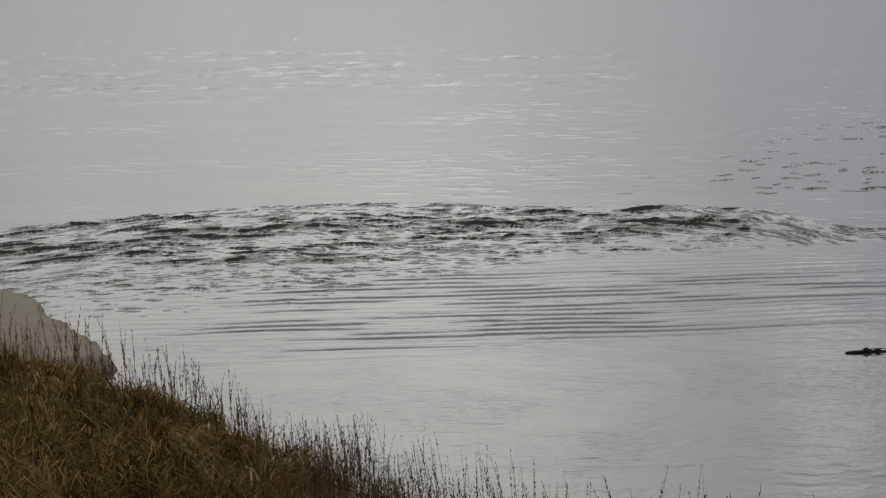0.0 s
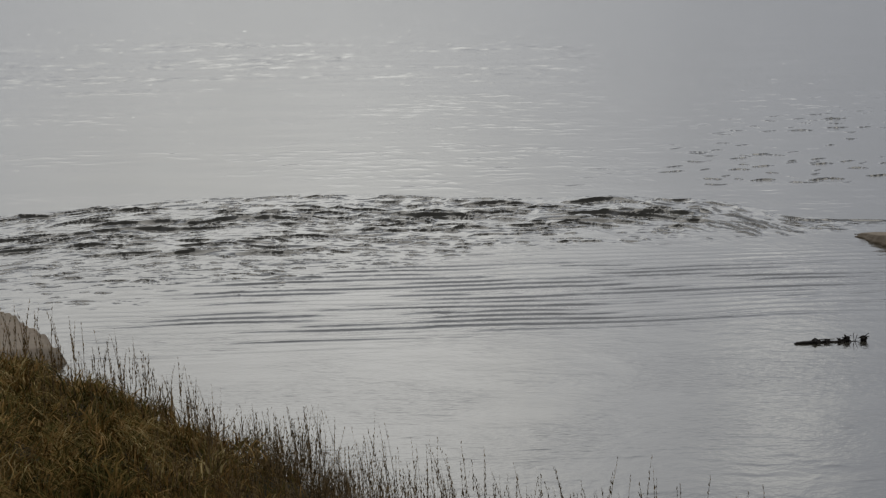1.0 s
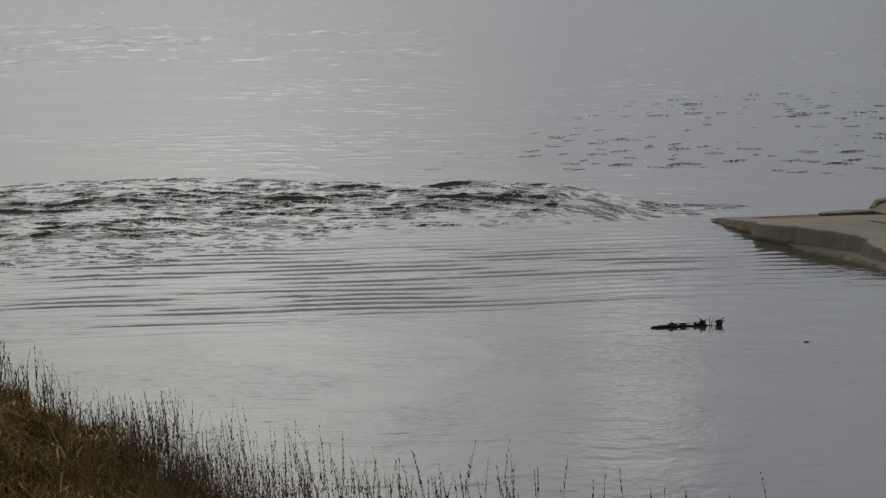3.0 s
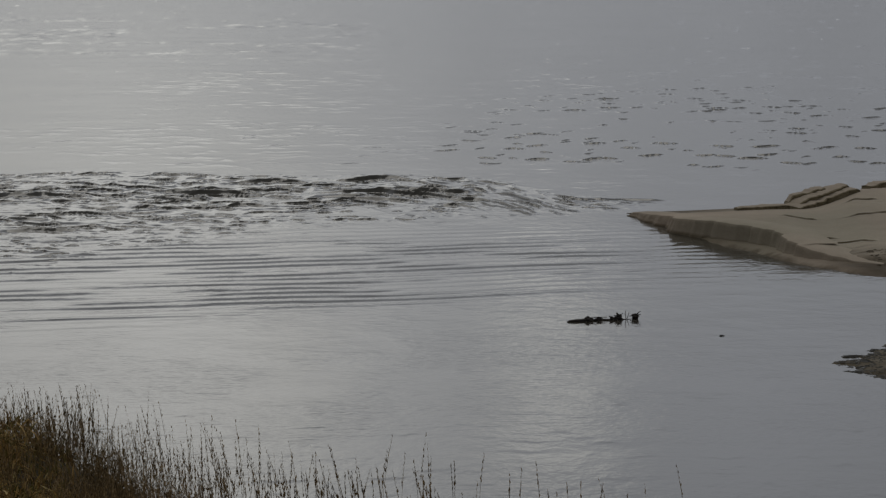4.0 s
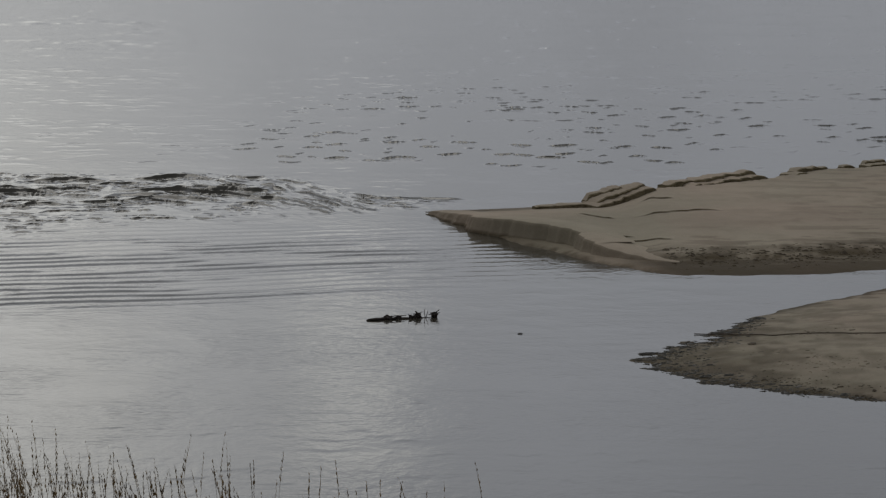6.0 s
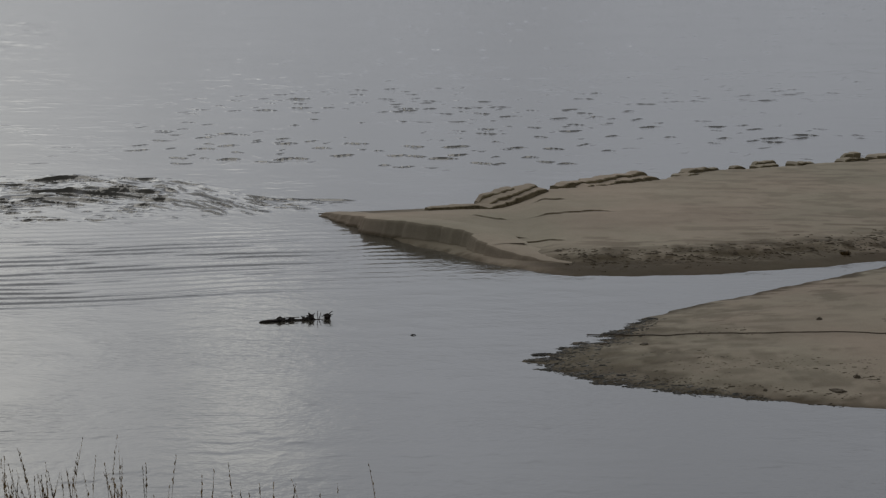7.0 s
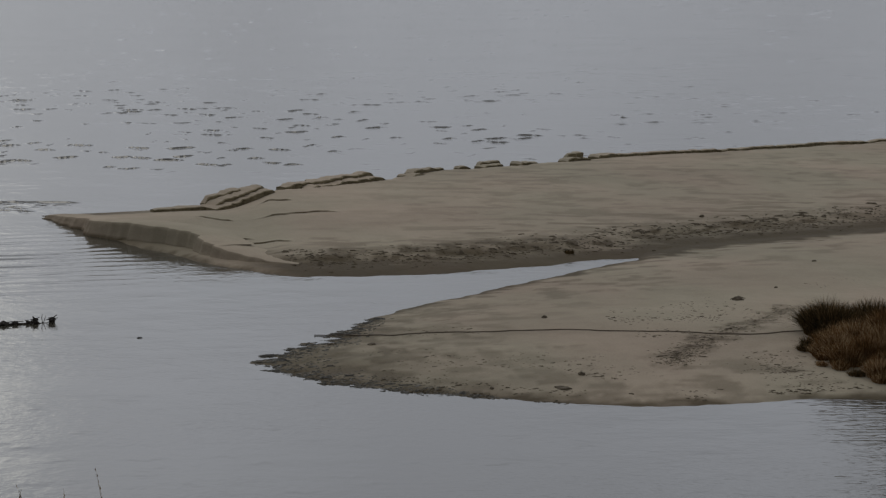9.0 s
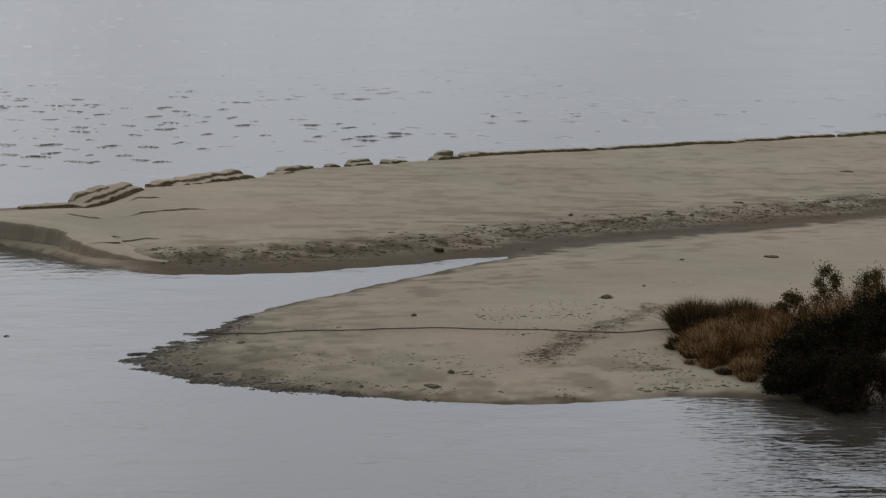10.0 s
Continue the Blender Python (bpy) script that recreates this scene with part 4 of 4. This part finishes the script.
def shrub(x, y, radius, height, n, label, seed, leaf=None):
    """Several stems, and a crown of many small leaves in uneven clumps."""
    root = thing("shrub", x, y, ground_z(x, y), label, "shrub", "dark scrub at the waterside")
    r = np.random.default_rng(seed)
    pr = random.Random(seed)
    clumps = []
    for k in range(34):
        a, e = pr.uniform(0, 2 * math.pi), pr.uniform(0.1, 1.35)
        tip = Vector((radius * pr.uniform(0.45, 0.95) * math.cos(a) * math.cos(e), radius * pr.uniform(0.45, 0.95) * math.sin(a) * math.cos(e), max(0.12, height * pr.uniform(0.55, 1.0) * math.sin(e))))
        clumps.append(tip)
        if k < 8:
            part("stem", tube([(0.05 * k - 0.2, 0, -0.05), (tip.x * 0.4, tip.y * 0.4, tip.z * 0.5), tuple(tip)], [0.035, 0.022, 0.008], 6, k, 0.15), BARK, root)
    which = r.integers(0, 34, n)
    c = np.array([tuple(t) for t in clumps])[which]
    girth = r.uniform(0.14, 0.34, 34)[which]
    off = r.normal(0, 1, (n, 3))
    off /= np.linalg.norm(off, axis=1)[:, None]
    p = c + off * (radius * girth * np.abs(r.normal(0.6, 0.35, n)))[:, None]
    p[:, 2] = np.abs(p[:, 2]) + 0.03
    u, v = r.normal(0, 1, (n, 3)), r.normal(0, 1, (n, 3))
    u /= np.linalg.norm(u, axis=1)[:, None]
    v -= u * (u * v).sum(1)[:, None]
    v /= np.linalg.norm(v, axis=1)[:, None]
    l, w = 0.032 * r.uniform(0.6, 1.4, n)[:, None], 0.013 * r.uniform(0.7, 1.3, n)[:, None]
    co = np.stack([p - u * l, p - v * w, p + u * l, p + v * w], 1)
    me = bpy.data.meshes.new("crown")
    me.from_pydata(co.reshape(-1, 3).tolist(), [], np.arange(4 * n).reshape(n, 4).tolist())
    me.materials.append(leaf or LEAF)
    ob = new("crown", me)
    ob.parent = root


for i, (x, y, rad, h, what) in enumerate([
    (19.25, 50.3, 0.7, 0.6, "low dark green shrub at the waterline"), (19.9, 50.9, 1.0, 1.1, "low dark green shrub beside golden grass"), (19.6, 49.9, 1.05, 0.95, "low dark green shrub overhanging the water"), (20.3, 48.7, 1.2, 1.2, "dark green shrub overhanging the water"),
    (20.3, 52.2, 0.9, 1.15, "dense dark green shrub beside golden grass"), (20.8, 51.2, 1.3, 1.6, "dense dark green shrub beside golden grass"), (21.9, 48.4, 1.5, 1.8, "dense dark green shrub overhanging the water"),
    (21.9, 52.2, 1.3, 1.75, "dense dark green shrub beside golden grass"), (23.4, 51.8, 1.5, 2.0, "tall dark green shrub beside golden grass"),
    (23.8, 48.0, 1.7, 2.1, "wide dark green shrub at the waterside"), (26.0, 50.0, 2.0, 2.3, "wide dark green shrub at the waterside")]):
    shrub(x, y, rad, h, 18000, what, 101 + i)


for i, (x, y, rad, h, what) in enumerate([(21.6, 56.6, 0.6, 1.05, "small dark olive bush behind golden grass"), (22.5, 56.3, 0.7, 1.75, "upright dark olive bush above golden grass"), (23.6, 56.4, 0.8, 1.6, "ragged dark olive bush above golden grass"), (24.7, 56.2, 0.9, 1.95, "ragged dark olive bush above golden grass")]):
    shrub(x, y, rad, h, 5000, what, 141 + i, OLIVE_LEAF)


def stem_line(base, length, lean, droop, s):
    """The place at share s of each bent stem."""
    p = base.copy()
    p[:, :2] += lean * (length * s ** 1.8)[:, None]
    p[:, 2] += length * (s - droop * np.hypot(lean[:, 0], lean[:, 1]) * s ** 3)
    return p


def spikelets(name, base, length, lean, droop, first, count, size, spread, material, label, r):
    """Small pointed husks and leaves set alternately up each stem, from the share `first` to its tip."""
    n = len(base)
    co = []
    for k in range(count):
        s = np.clip(first + (1.0 - first) * (k + r.uniform(-0.3, 0.3, n)) / (count - 1), 0, 1)
        c = stem_line(base, length, lean, droop, s)
        a = r.uniform(-0.7, 0.7, n) + np.pi * (k % 2)
        l = size * r.uniform(0.6, 1.4, n) * (1.15 - 0.5 * (s - first) / (1 - first + 1e-6))
        out = np.stack([np.cos(a), np.sin(a), np.zeros(n)], -1)
        up = np.array([0, 0, 1.0])
        mid = c + out * (spread * l)[:, None] + up * (0.40 * l)[:, None]
        tip = c + out * (1.4 * spread * l)[:, None] + up * l[:, None]
        wide = np.cross(out, up) * (0.18 * l)[:, None] + out * (0.09 * l)[:, None]
        co.append(np.stack([c, mid + wide, tip, mid - wide], 1))
    co = np.concatenate(co).reshape(-1, 3)
    q = len(co) // 4
    me = bpy.data.meshes.new(name)
    me.vertices.add(len(co))
    me.vertices.foreach_set("co", co.astype(np.float32).ravel())
    me.loops.add(4 * q)
    me.loops.foreach_set("vertex_index", np.arange(4 * q, dtype=np.int32))
    me.polygons.add(q)
    me.polygons.foreach_set("loop_start", np.arange(0, 4 * q, 4, dtype=np.int32))
    me.update(calc_edges=True)
    me.materials.append(material)
    tagged(new(name, me), label, "grass", kind="stuff")


def bluff_grass():
    r = np.random.default_rng(7)
    n = 290000
    x, y = r.uniform(-13.5, -2.0, n), r.uniform(14.5, 26.6, n)
    # dense sward to the left, thinning towards the low end of the bluff
    edge = interp(y, [(14, -0.9), (18, -2.4), (21, -3.65), (24, -5.1), (25.5, -5.85), (27, -6.6)])
    dense = sstep(0.6, -0.9, x - edge + 1.2 * (fnoise(x / 0.9, y / 0.9, 501, 3) - 0.5))
    tuft = 0.25 + 0.75 * sstep(0.38, 0.6, fnoise(x / 0.30, y / 0.30, 505, 2))
    keep = r.random(n) < dense * tuft
    x, y = x[keep], y[keep]
    n = len(x)
    mound = 0.12 + 0.55 * (fnoise(x / 0.45, y / 0.45, 507, 2) - 0.5)
    base = np.stack([x, y, land(x, y)[0] - 0.05 + np.maximum(mound, 0)], -1)
    swirl = 2 * np.pi * fnoise(x / 0.35, y / 0.35, 511, 2) * 1.8
    lean = np.stack([np.cos(swirl), np.sin(swirl)], -1) * r.uniform(0.4, 1.5, n)[:, None] + r.normal(0, 0.45, (n, 2))
    length = r.uniform(0.14, 0.38, n) * (0.7 + 0.6 * fnoise(x / 0.8, y / 0.8, 515, 2))
    ob = ribbons("bluff_grass", base, length, lean, 0.017 * r.uniform(0.4, 1.6, n), GRASS, None, 0.7, None, r)
    tagged(ob, "dense brown and olive autumn grass on the bluff", "grass", kind="stuff")
    # tall flowering stems, singly and in loose groups along the edge
    n = 30000
    x, y = r.uniform(-12, 1.3, n), r.uniform(21.5, 26.8, n)
    edge = interp(y, [(21, -3.6), (24, -4.9), (25.5, -5.6), (27, -6.3)])
    far_out = np.clip((x - edge) / 5.0, 0, 1.2)
    keep = (r.random(n) < np.where(x < edge, 0.08, 0.30 * np.exp(-4.2 * far_out) + 0.003)) & (fnoise(x / 0.6, y / 0.6, 521, 2) > 0.42)
    x, y = x[keep], y[keep]
    n = len(x)
    base = np.stack([x, y, land(x, y)[0] - 0.02], -1)
    length = r.uniform(0.36, 0.94, n) * (1 + 0.25 * sstep(0, 0.12, far_out[keep]) * sstep(0.6, 0.3, far_out[keep]))
    lean = r.normal(0, 0.10, (n, 2)) + np.array([-0.05, 0.0])
    ob = ribbons("grass_stems", base, length, lean, 0.0042 * r.uniform(0.7, 1.3, n), STEM, None, 0.1, [1.0, 0.9, 0.8], r)
    tagged(ob, "thin dry flowering grass stems along the bluff's edge", "grass", kind="stuff")
    spikelets("seed_heads", base, length, lean, 0.1, 0.56, 18, 0.042, 0.09, STEM, "dry brown husks up the tall grass stems", r)
    # wiry, branching twigs that fill the fringe
    n = 120000
    x, y = r.uniform(-11, 0.2, n), r.uniform(22.0, 26.8, n)
    edge = interp(y, [(21, -3.6), (24, -4.9), (25.5, -5.6), (27, -6.3)])
    keep = (r.random(n) < 0.28 * np.exp(-((x - edge) / 0.85) ** 2)) & (fnoise(x / 0.35, y / 0.35, 531, 2) > 0.47)
    x, y = x[keep], y[keep]
    n = len(x)
    base = np.stack([x, y, land(x, y)[0] - 0.02], -1)
    length = r.uniform(0.25, 0.75, n)
    lean = r.normal(0, 0.30, (n, 2))
    ob = ribbons("grass_fringe", base, length, lean, 0.0048 * r.uniform(0.7, 1.3, n), STEM, None, 0.2, None, r)
    tagged(ob, "wiry brown grass fringe along the bluff's edge", "grass", kind="stuff")
    few = r.random(n) < 0.55
    spikelets("fringe_leaves", base[few], length[few], lean[few], 0.2, 0.25, 7, 0.040, 0.25, STEM, "small brown and olive leaves in the grass fringe", r)


bluff_grass()
